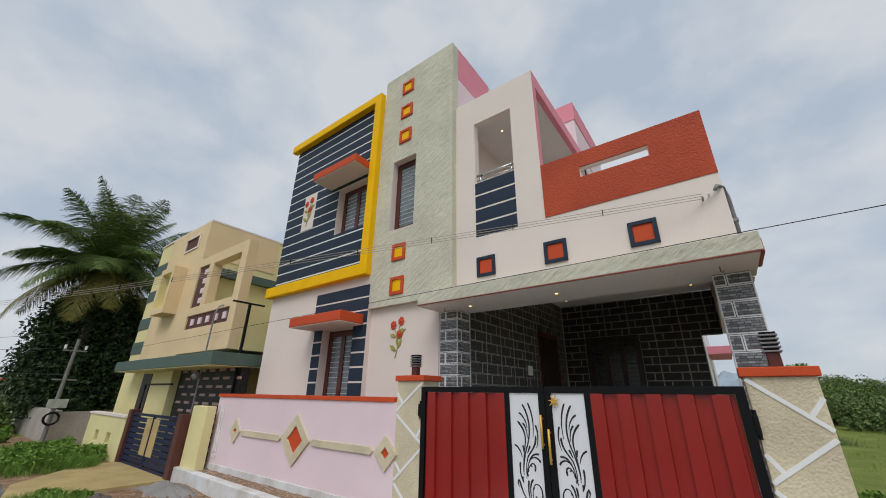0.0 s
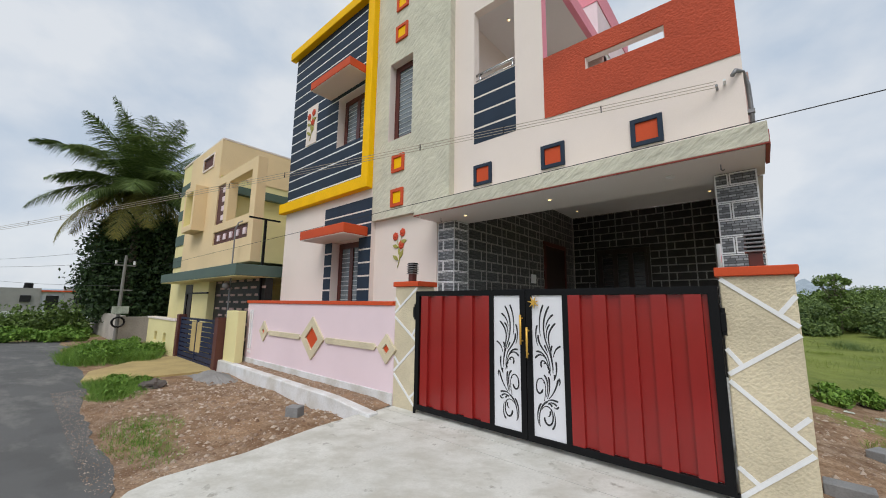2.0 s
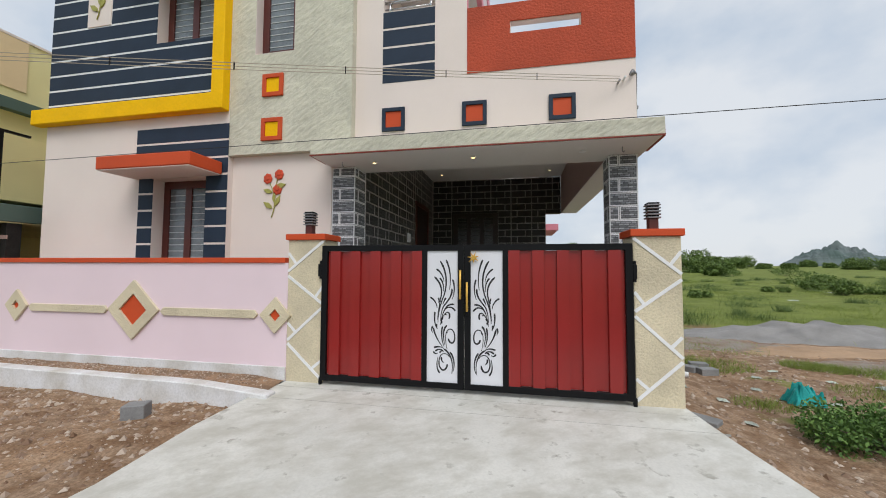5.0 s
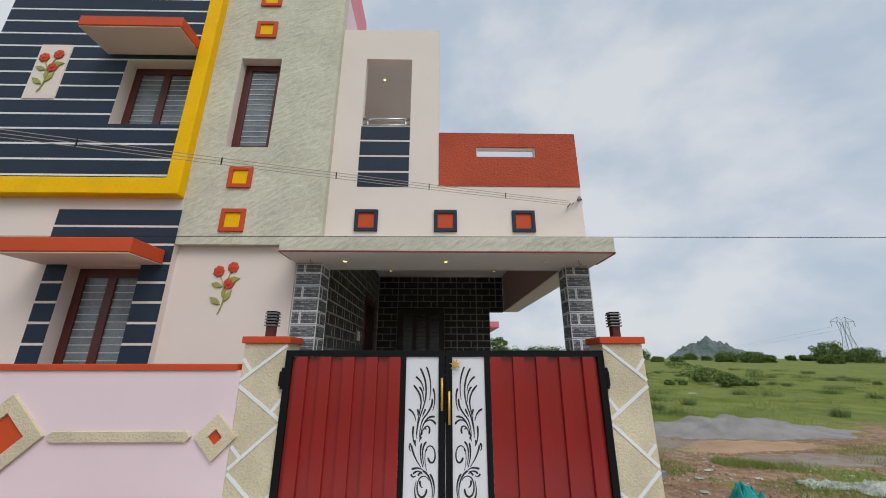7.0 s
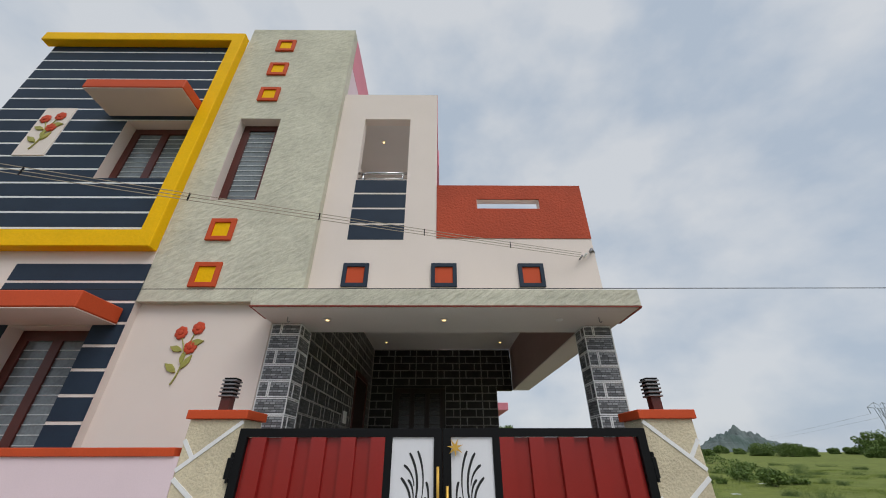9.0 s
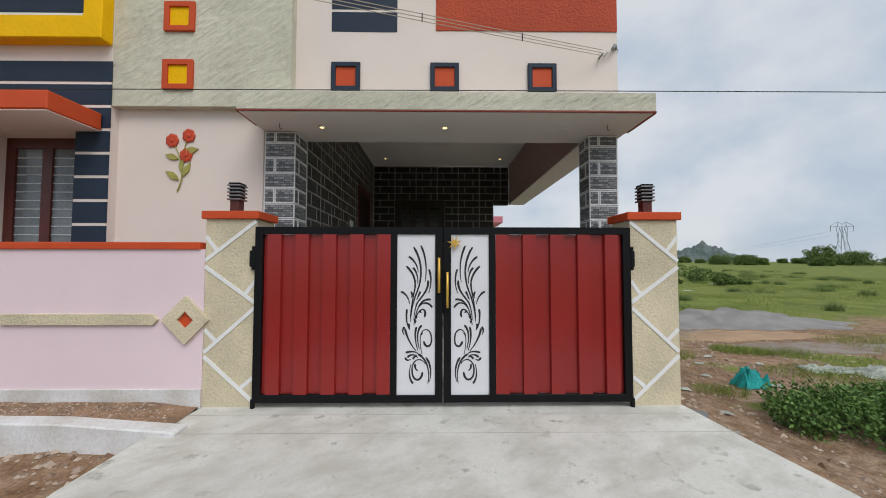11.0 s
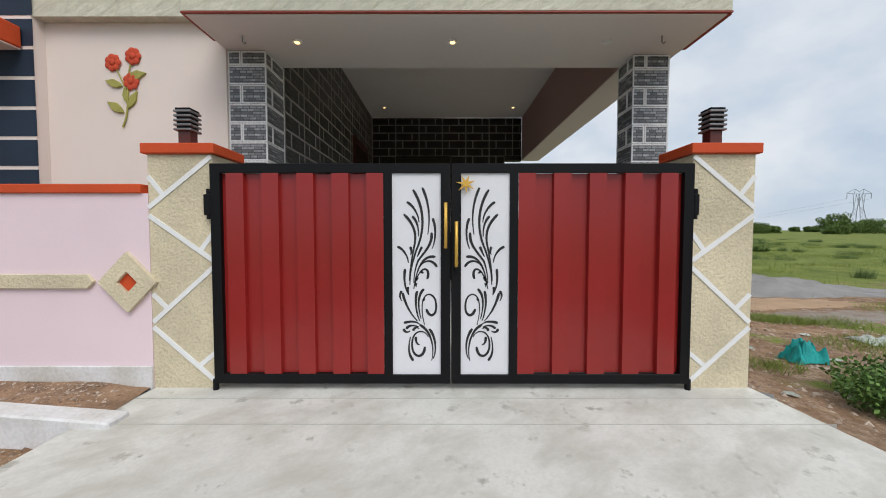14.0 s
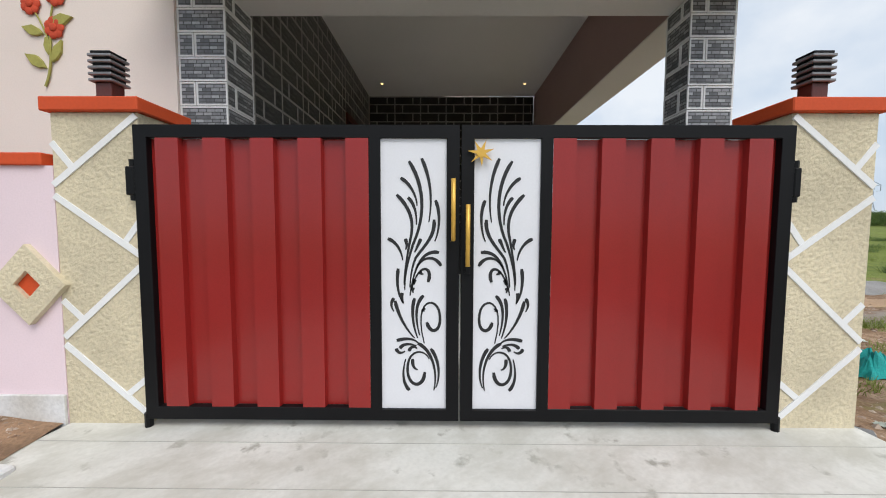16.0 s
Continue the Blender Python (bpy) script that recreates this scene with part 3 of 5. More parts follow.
def window(name, x0, x1, z0, z1, y, leaves, parent, wood=M_WOOD, glass=M_PANE, label="dark red wooden window with frosted panes"):
    """A wooden window set back in its opening: frame, casements, panes, bars."""
    w = part(name, holed(x0, x1, z0, z1, y, y + 0.07, [(x0 + 0.07, x1 - 0.07, z0 + 0.07, z1 - 0.07)]), wood, parent, label)
    step = (x1 - x0 - 0.14) / leaves
    for i in range(leaves):
        a, b = x0 + 0.07 + i * step, x0 + 0.07 + (i + 1) * step
        part("casement", holed(a, b, z0 + 0.07, z1 - 0.07, y - 0.015, y + 0.03, [(a + 0.06, b - 0.06, z0 + 0.13, z1 - 0.13)]), wood, w)
        part("pane", box(a + 0.06, b - 0.06, y + 0.012, y + 0.018, z0 + 0.13, z1 - 0.13), glass, w)
        bars = bmesh.new()
        z = z0 + 0.2
        while z < z1 - 0.16:
            box(a + 0.062, b - 0.062, y + 0.004, y + 0.011, z, z + 0.012, bars)
            z += 0.105
        part("grille", bars, M_BAR if glass is M_PANE else wood, w)
    return w


window("window", -7.0, WIN_G[1], WIN_G[2], WIN_G[3], WY + 0.20, 2, house)
window("window", WIN_U[0], WIN_U[1], WIN_U[2], WIN_U[3], WY + 0.20, 2, house)
part("window_reveal", holed(WIN_T[0], WIN_T[1], WIN_T[2], WIN_T[3], TY + 0.004, TY + 0.165, [(WIN_T[0] + 0.006, WIN_T[1] - 0.006, WIN_T[2] + 0.006, WIN_T[3] - 0.006)]), M_CREAM, house)
window("window", WIN_T[0], WIN_T[1], WIN_T[2], WIN_T[3], TY + 0.17, 1, house)


def accent(x, z, y, size, outer, inner, rim, label):
    h = size / 2
    a = part("accent_square", holed(x - h, x + h, z - h, z + h, y - 0.035, y + 0.001, [(x - h + rim, x + h - rim, z - h + rim, z + h - rim)]), outer, house, label, 0.004)
    part("inset", box(x - h + rim, x + h - rim, y - 0.012, y + 0.001, z - h + rim, z + h - rim), inner, a)


for z in (3.575, 4.285, 7.20, 7.93, 8.68):
    accent(-4.80, z, TY, 0.36, M_ORANGE, M_YELLOW, 0.065, "orange square frame with yellow middle")
for x in (-2.85, -1.63, -0.42):
    accent(x, 3.64, BY, 0.355, M_NAVY, M_ORANGE, 0.055, "navy square frame with orange middle")


def rose_relief(x, z, y, tall, name="rose_relief"):
    """A plaster rose spray: a bent stem, leaves and three blooms."""
    k = tall / 0.76
    top = empty(name, x, y, z, "painted plaster rose spray on the wall", "wall relief")

    def at(u, v, d=0.0):
        return (x + u * k * 0.86, y - 0.012 - d, z + v * k)

    part("stem", tube([at(*p) for p in bezier((-0.02, 0.0), (0.10, 0.20), (0.0, 0.40), (0.11, 0.66))], 0.009 * k, 0.006 * k), M_STEM, top)
    part("stem", tube([at(*p) for p in bezier((0.04, 0.32), (0.0, 0.45), (-0.05, 0.52), (-0.10, 0.60))], 0.007 * k, 0.005 * k), M_STEM, top)
    for u, v, a, s in ((-0.09, 0.19, 150, 1.2), (0.10, 0.26, 60, 1.1), (-0.10, 0.42, 165, 1.1), (0.15, 0.50, 10, 1.2), (0.02, 0.30, 100, 0.8)):
        ca, sa = math.cos(radians(a)), math.sin(radians(a))
        half = [(-0.085, 0), (-0.04, 0.026), (0.015, 0.036), (0.095, 0), (0.015, -0.036), (-0.04, -0.026)]
        out = [(x + k * 0.86 * (u + s * (p * ca - q * sa)), z + k * (v + s * (p * sa + q * ca))) for p, q in half]
        part("leaf", prism(out, y - 0.02, y + 0.001), M_STEM, top, bevel=0.003)
    for u, v in ((0.12, 0.68), (-0.11, 0.62), (0.09, 0.44)):
        heart = bmesh.new()
        bmesh.ops.create_uvsphere(heart, u_segments=8, v_segments=6, radius=0.032 * k, matrix=Matrix.Translation(at(u, v, 0.008)) @ Matrix.Diagonal((1, 0.35, 1, 1)))
        bloom = part("bloom", heart, M_PETAL, top, smooth=True)
        for i in range(7):
            a = 2 * math.pi * i / 7
            bm = bmesh.new()
            bmesh.ops.create_uvsphere(bm, u_segments=8, v_segments=5, radius=0.037 * k, matrix=Matrix.Translation(at(u + 0.052 * math.cos(a), v + 0.05 * math.sin(a))) @ Matrix.Diagonal((1, 0.28, 1, 1)))
            part("petal", bm, M_PETAL, bloom, smooth=True)


rose_relief(-4.83, 2.20, 5.40, 0.76)
part("relief_panel", box(-8.57, -8.05, WY - 0.016, WY + 0.001, 5.68, 6.79), M_CREAM, house, bevel=0.003)
rose_relief(-8.33, 5.80, WY - 0.016, 0.86)

# ---- the bay over the porch ----
NICHE = (-3.03, -2.22, 5.34, 6.74)
part("bay_front", holed(TX1, BX1, 3.18, 7.40, BY, BY + 0.15, [NICHE]), M_CREAM, house, "smooth cream balcony front")
part("bay_edge", box(BX1, BX1 + 0.004, BY + 0.002, BY + 0.152, 4.26, 7.40), M_ROSE, house)
part("bay_roof", box(TX1, BX1, BY + 0.15, 8.6, 7.12, 7.22), M_CEIL, house)
part("bay_fascia", box(BX1 - 0.1, BX1 + 0.004, BY + 0.152, 8.6, 7.10, 7.398), M_ROSE, house, "rose pink slab edge")
part("balcony_back_wall", box(TX1, BX1, 8.6, 8.8, 4.2, 7.12), M_BROWN, house)
part("balcony_side_wall", box(TX1 - 0.2, TX1, BY + 0.15, 8.6, 4.2, 7.4), M_CREAM, house)
for i in range(4):
    z = 4.215 + i * 0.287
    part("navy_band", box(-3.035, -2.22, BY - 0.004, BY + 0.001, z, z + 0.252), M_NAVY, house)
rail = empty("balcony_rail", -2.62, BY + 0.07, 5.34, "stainless steel rail across the balcony opening", "railing")
part("top_rail", tube([(-3.03, BY + 0.07, 5.53), (-2.22, BY + 0.07, 5.53)], 0.024, sides=10), M_STEEL, rail, smooth=True)
part("lower_rail", tube([(-3.03, BY + 0.07, 5.42), (-2.22, BY + 0.07, 5.42)], 0.012, sides=8), M_STEEL, rail, smooth=True)
for x in (-2.95, -2.30):
    part("post", tube([(x, BY + 0.07, 5.34), (x, BY + 0.07, 5.52)], 0.02, sides=8), M_STEEL, rail, smooth=True)

# ---- porch: canopy, parapet, columns, beams ----
part("porch_wall", box(BX1, HX1, BY, BY + 0.2, 3.18, 4.24), M_CREAM, house)
SLOT = (-1.12, -0.15, 4.77, 4.955)
part("parapet", holed(BX1 + 0.005, HX1, 4.24, 5.22, BY - 0.012, BY + 0.11, [SLOT]), M_BRICKRED, house, "red rough plaster parapet with a slot")
sl = bmesh.new()
for a in ((SLOT[0], SLOT[1], BY + 0.01, BY + 0.109, SLOT[2], SLOT[2] + 0.012), (SLOT[0], SLOT[1], BY + 0.01, BY + 0.109, SLOT[3] - 0.012, SLOT[3]), (SLOT[0], SLOT[0] + 0.012, BY + 0.01, BY + 0.109, SLOT[2] + 0.012, SLOT[3] - 0.012), (SLOT[1] - 0.012, SLOT[1], BY + 0.01, BY + 0.109, SLOT[2] + 0.012, SLOT[3] - 0.012)):
    box(*a, bm=sl)
part("slot_lining", sl, M_CREAM, house)
part("side_parapet", box(HX1 - 0.12, HX1, BY + 0.2, 10.8, 4.2, 5.1), M_CREAM, house)
canopy = part("canopy", box(-3.86, 0.645, 4.83, BY - 0.002, 2.975, 3.18), M_SAGE, house, "sage plaster porch canopy with red drip edge", 0.006)
part("drip_edge", prism([(-3.862, 2.962), (0.647, 2.962), (0.647, 2.973), (-3.862, 2.973)], 4.826, 4.85), M_DRIP, canopy)
part("drip_edge", box(0.62, 0.652, 4.851, 5.43, 2.955, 3.10), M_DRIP, canopy)
part("drip_edge", box(-3.866, -3.84, 4.851, 5.27, 2.962, 2.984), M_DRIP, canopy)
part("soffit", box(-3.835, 0.615, 4.852, 5.81, 2.955, 2.974), M_CEIL, canopy, "smooth off-white soffit")
part("front_beam", box(-3.45, 0.19, BY + 0.2, 5.81, 2.976, 3.98), M_BROWN, house)
part("side_beam", box(0.19, 0.58, 5.81, 10.8, 2.955, 4.2), M_BROWN, house, "brown pink porch side beam")
part("side_beam_soffit", box(0.192, 0.60, 5.82, 10.8, 2.94, 2.953), M_CEIL, house)
ceil = tagged(part("ceiling", box(-3.45, 0.19, 5.81, 10.8, 3.98, 4.2)  , M_CEIL), "smooth off-white porch ceiling", "ceiling", kind="structure")
tagged(part("floor", box(-3.6, 0.6, 5.6, 10.8, -0.2, 0.02), M_CONC), "plain concrete porch floor", "floor", kind="structure")
part("porch_left_wall", box(-3.63, -3.462, 5.83, 10.8, -0.2, 4.2), M_CHAR, house)
part("porch_back_wall", holed(-3.45, -0.22, -0.2, 3.98, 10.812, 11.0, [(-2.83, -1.55, 1.0, 3.0)]), M_CHAR, house)
part("porch_back_lintel", box(-0.22, 0.19, 10.812, 11.0, 2.95, 3.98), M_CHAR, house)
window("porch_window", -2.83, -1.55, 1.0, 3.0, 10.85, 3, house, M_DOOR, M_DARKPANE, "dark wooden porch window")
door = part("front_door", box(-3.465, -3.44, 8.95, 10.1, 0.02, 2.98), M_DOOR, house, "dark polished wooden front door")
part("door_frame", holed(8.88, 10.17, 0.02, 3.06, -3.47, -3.425, [(8.97, 10.08, 0.0, 2.96)], axis="x"), M_WOOD, door)
part("switch_plate", box(-3.462, -3.435, 8.2, 8.42, 2.0, 2.2), M_WHITE, house, "white switch plate", 0.004)

# columns carrying the canopy
COLS = ((-3.83, -3.45, 5.42, 5.83), (0.18, 0.55, 5.50, 5.83))
for x0, x1, y0, y1 in COLS:
    part("column_core", box(x0 + 0.012, x1 - 0.012, y0 + 0.012, y1 - 0.002, -0.2, 2.954), M_CHAR, house)


def downlight(x, y, z, lit=True):
    d = empty("ceiling_light", x, y, z, "small round recessed ceiling light", "ceiling light", "porch ceiling lights")
    part("rim", tube([(x, y, z), (x, y, z - 0.012)], 0.045, sides=16), M_WHITE, d)
    part("lens", tube([(x, y, z - 0.0125), (x, y, z - 0.018)], 0.022, sides=14), M_LAMP if lit else M_WHITE, d)


for x, on in ((-3.08, True), (-1.63, True), (-0.19, False)):
    downlight(x, 5.26, 2.954, on)
for x in (-3.03, -0.17):
    downlight(x, 10.04, 3.979)
    downlight(x, 7.2, 3.979)
downlight(-2.85, 6.35, 7.119)
for x in (-3.54, 0.27):
    hook = tagged(part("ceiling_hook", tube([(x, 5.17, 2.954), (x, 5.17, 2.90), (x + 0.015, 5.17, 2.885), (x + 0.03, 5.17, 2.90)], 0.006), M_ZINC), "small steel hook in the canopy soffit", "hook")

# service pipe and bracket at the corner
pipe = empty("service_pipe", 0.52, 5.38, 3.18, "bent grey service pipe with cable bracket", "pipe")
part("riser", tube([(0.565, 5.60, 3.05), (0.565, 5.60, 3.72), (0.56, 5.56, 3.92), (0.53, 5.46, 4.03), (0.47, 5.37, 4.03), (0.44, 5.35, 3.97)], 0.022, sides=8), M_ZINC, pipe, smooth=True)
part("clamp", box(0.53, 0.595, 5.57, 5.63, 3.60, 3.64), M_ZINC, pipe)
part("insulator", tube([(0.30, 5.43, 3.90), (0.30, 5.32, 3.90)], 0.013, sides=10), M_ZINC, pipe)
part("insulator", tube([(0.37, 5.43, 3.94), (0.37, 5.33, 3.94)], 0.014, sides=10), M_WHITE, pipe)

# ---- compound wall and gate ----
cwall = tagged(part("compound_wall", box(-9.68, -3.99, 4.60, 4.78, -0.25, 1.47), M_PINK), "pale pink compound wall with red coping", "wall")
part("coping", box(-9.72, -4.03, 4.575, 4.805, 1.47, 1.54), M_ORANGE, cwall, "orange red coping", 0.006)
part("skirting", box(-9.70, -3.99, 4.578, 4.60, -0.2, 0.125), M_KERB, cwall, "stained white skirting", 0.004)


def diamond(x, z, w, h, rim, name="diamond_relief"):
    def ring(k):
        return [(x - w * k, z), (x, z - h * k), (x + w * k, z), (x, z + h * k)]
    outer, inner = ring(1), ring(rim)
    bm = bmesh.new()
    for i in range(4):
        j = (i + 1) % 4
        q = [outer[i], outer[j], inner[j], inner[i]]
        lo = [bm.verts.new((u, 4.565, v)) for u, v in q]
        hi = [bm.verts.new((u, 4.602, v)) for u, v in q]
        bm.faces.new(lo)
        bm.faces.new((lo[0], lo[1], hi[1], hi[0]))
        bm.faces.new((lo[2], lo[3], hi[3], hi[2]))
    bmesh.ops.remove_doubles(bm, verts=bm.verts, dist=1e-5)
    bmesh.ops.recalc_face_normals(bm, faces=bm.faces)
    d = part(name, bm, M_SAND, cwall, "sand plaster diamond with orange middle")
    part("diamond_middle", prism(ring(rim * 0.99), 4.592, 4.601), M_ORANGE, d)


diamond(-4.15, 0.785, 0.225, 0.235, 0.36)
diamond(-6.42, 0.80, 0.44, 0.42, 0.55)
diamond(-8.62, 0.815, 0.22, 0.24, 0.32)
for a, b in ((-5.95, -4.41), (-8.37, -6.88)):
    part("bar_relief", prism([(a, 0.79), (a + 0.05, 0.735), (b - 0.05, 0.735), (b, 0.79), (b - 0.05, 0.845), (a + 0.05, 0.845)], 4.57, 4.602), M_SAND, cwall, bevel=0.004)
for x in (-9.47, -9.36):
    part("line_relief", box(x, x + 0.05, 4.575, 4.601, 0.35, 1.30), M_WHITE, cwall, bevel=0.004)
    part("line_relief", box(x, x + 0.05, 4.575, 4.601, 0.24, 0.30), M_WHITE, cwall, bevel=0.004)

kerb = bmesh.new()
ks = [(-10.7 + 6.85 * i / 14, 4.30 - 0.17 * i / 14 + 0.01 * noise.noise((i, 0, 0))) for i in range(15)]
prev = None
for i, (x, y) in enumerate(ks):
    top = 0.015 - 0.06 * smooth01(12, 14, i) + 0.008 * noise.noise((i * 1.7, 5, 0))
    ring = [kerb.verts.new((x, y - 0.10, -0.45)), kerb.verts.new((x, y - 0.085, top)), kerb.verts.new((x, y + 0.085, top)), kerb.verts.new((x, y + 0.1, -0.45))]
    if prev:
        for a in range(4):
            kerb.faces.new((prev[a], prev[(a + 1) % 4], ring[(a + 1) % 4], ring[a]))
    else:
        kerb.faces.new(ring)
    prev = ring
kerb.faces.new(prev[::-1])
bmesh.ops.recalc_face_normals(kerb, faces=kerb.faces)
tagged(part("kerb", kerb, M_KERB, bevel=0.012), "low whitewashed kerb round the planting bed", "kerb", kind="structure")


def bed_z(x, y):
    return -0.03 + 0.10 * (y - 4.2) + 0.018 * noise.noise((x * 5, y * 5, 1)) - 0.05 * smooth01(-4.5, -4.0, x)


soil_v, soil_f = [], []
for i in range(47):
    for j in range(6):
        x = -10.5 + 6.5 * i / 46
        near = 4.31 - 0.17 * (x + 10.7) / 6.85
        y = near + (4.61 - near) * j / 5
        soil_v.append((x, y, bed_z(x, y)))
soil_f = [(i * 6 + j, (i + 1) * 6 + j, (i + 1) * 6 + j + 1, i * 6 + j + 1) for i in range(46) for j in range(5)]
sme = bpy.data.meshes.new("planting_bed")
sme.from_pydata(soil_v, [], soil_f)
sme.materials.append(M_SOIL)
tagged(new("planting_bed", sme), "bare brown soil bed along the wall", "soil", kind="stuff")


def pillar(x0, x1, mirror):
    p = tagged(part("gate_pillar", box(x0, x1, 4.60, 4.98, -0.25, 1.77), M_SAND, bevel=0.006), "sand trowelled plaster gate pillar with white lines and red cap", "gate pillar", "gate pillars")
    part("cap", box(x0 - 0.03, x1 + 0.03, 4.568, 5.01, 1.77, 1.848), M_ORANGE, p, "orange red cap", 0.006)
    # raised white joint lines, a zigzag with short spurs
    w = x1 - x0

    def strip(u0, z0, u1, z1, y=4.592):
        a, b = (x0 + u0 * w, z0), (x0 + u1 * w, z1)
        if mirror:
            a, b = (x1 - u0 * w, z0), (x1 - u1 * w, z1)
        dx, dz = b[0] - a[0], b[1] - a[1]
        n = math.hypot(dx, dz)
        ox, oz = -dz / n * 0.0175, dx / n * 0.0175
        part("joint_line", prism([(a[0] + ox, a[1] + oz), (a[0] - ox, a[1] - oz), (b[0] - ox, b[1] - oz), (b[0] + ox, b[1] + oz)], y, 4.602), M_WHITE, p)

    strip(0.99, 1.75, 0.01, 1.36)
    strip(0.01, 1.60, 0.24, 1.455, 4.595)
    strip(0.01, 1.30, 0.99, 0.95)
    strip(0.99, 1.16, 0.78, 1.02, 4.595)
    strip(0.99, 0.90, 0.03, 0.47)
    strip(0.03, 0.69, 0.26, 0.575, 4.595)
    strip(0.03, 0.43, 0.99, 0.0)
    strip(0.99, 0.23, 0.72, 0.12, 4.595)
    return p


pillar(-3.99, -3.49, False)
pillar(0.20, 0.68, True)


def pillar_lamp(x, y):
    t = empty("pillar_lamp", x, y, 1.848, "maroon louvred lamp on the gate pillar", "pillar lamp", "pillar lamps")
    part("base", box(x - 0.048, x + 0.048, y - 0.048, y + 0.048, 1.848, 1.98), M_WOOD, t, "maroon base", 0.004)
    part("core", box(x - 0.052, x + 0.052, y - 0.052, y + 0.052, 1.98, 2.15), M_BLACK, t)
    for i in range(5):
        z = 1.980 + i * 0.036
        part("slat", box(x - 0.07, x + 0.07, y - 0.07, y + 0.07, z, z + 0.017), M_ZINC, t, bevel=0.004)
    part("lid", box(x - 0.06, x + 0.06, y - 0.06, y + 0.06, 2.145, 2.16), M_BLACK, t, bevel=0.003)


pillar_lamp(-3.785, 4.77)
pillar_lamp(0.46, 4.77)

# scroll strokes in a panel's own units: across from the hinge side and up
SCROLL_TOP = ((43, 92, 65, 84, 70, 73, 49, 62, 41, 56, 36, 51, 36, 45), (62, 93, 76, 86, 79, 78, 73, 70), (30, 86, 46, 84, 55, 79, 55, 76), (24, 80, 46, 75, 51, 70, 45, 64, 41, 59, 35, 52, 35, 47), (41, 79, 51, 77, 55, 73, 54, 69), (83, 78, 91, 74, 90, 67, 82, 63), (81, 71, 83, 65, 68, 62, 53, 57, 48, 54, 45, 51, 44, 46))
SCROLL_FAN = ((10, 64, 24, 63, 32, 59, 33, 56), (37, 64, 40, 62, 40, 61, 37, 60), (61, 64, 57, 62, 54, 60, 51, 59), (89, 59, 65, 60, 51, 55, 44, 43), (92, 54, 83, 58, 64, 58, 54, 53), (72, 48, 81, 54, 57, 56, 46, 45), (59, 52, 61, 51, 63, 51, 65, 51), (52, 49, 50, 48, 50, 47, 50, 47), (49, 46, 48, 45, 48, 45, 49, 44))
SCROLL_MID = ((26, 53, 23, 48, 25, 43, 34, 40), (32, 44, 31, 43, 32, 41, 34, 40), (21, 41, 26, 35, 39, 30, 51, 27), (19, 42, 14, 40, 14, 39, 19, 37), (51, 42, 45, 37, 49, 31, 56, 27), (65, 43, 51, 40, 52, 34, 59, 28), (70, 33, 75, 28, 94, 29, 90, 36, 87, 43, 47, 43, 66, 25), (64, 37, 64, 38, 66, 38, 68, 38))
SCROLL_LOW = ((23, 26, 37, 27, 50, 27, 57, 25), (22, 23, 25, 21, 31, 21, 36, 22), (28, 23, 33, 25, 44, 25, 54, 24), (42, 22, 46, 24, 50, 24, 55, 23), (56, 25, 76, 23, 89, 15, 81, 7), (76, 23, 90, 19, 92, 12, 84, 8), (67, 14, 65, 7, 38, 8, 40, 16, 42, 23, 67, 23, 74, 19), (48, 19, 47, 16, 52, 15, 56, 15), (43, 7, 34, 9, 30, 13, 37, 19))


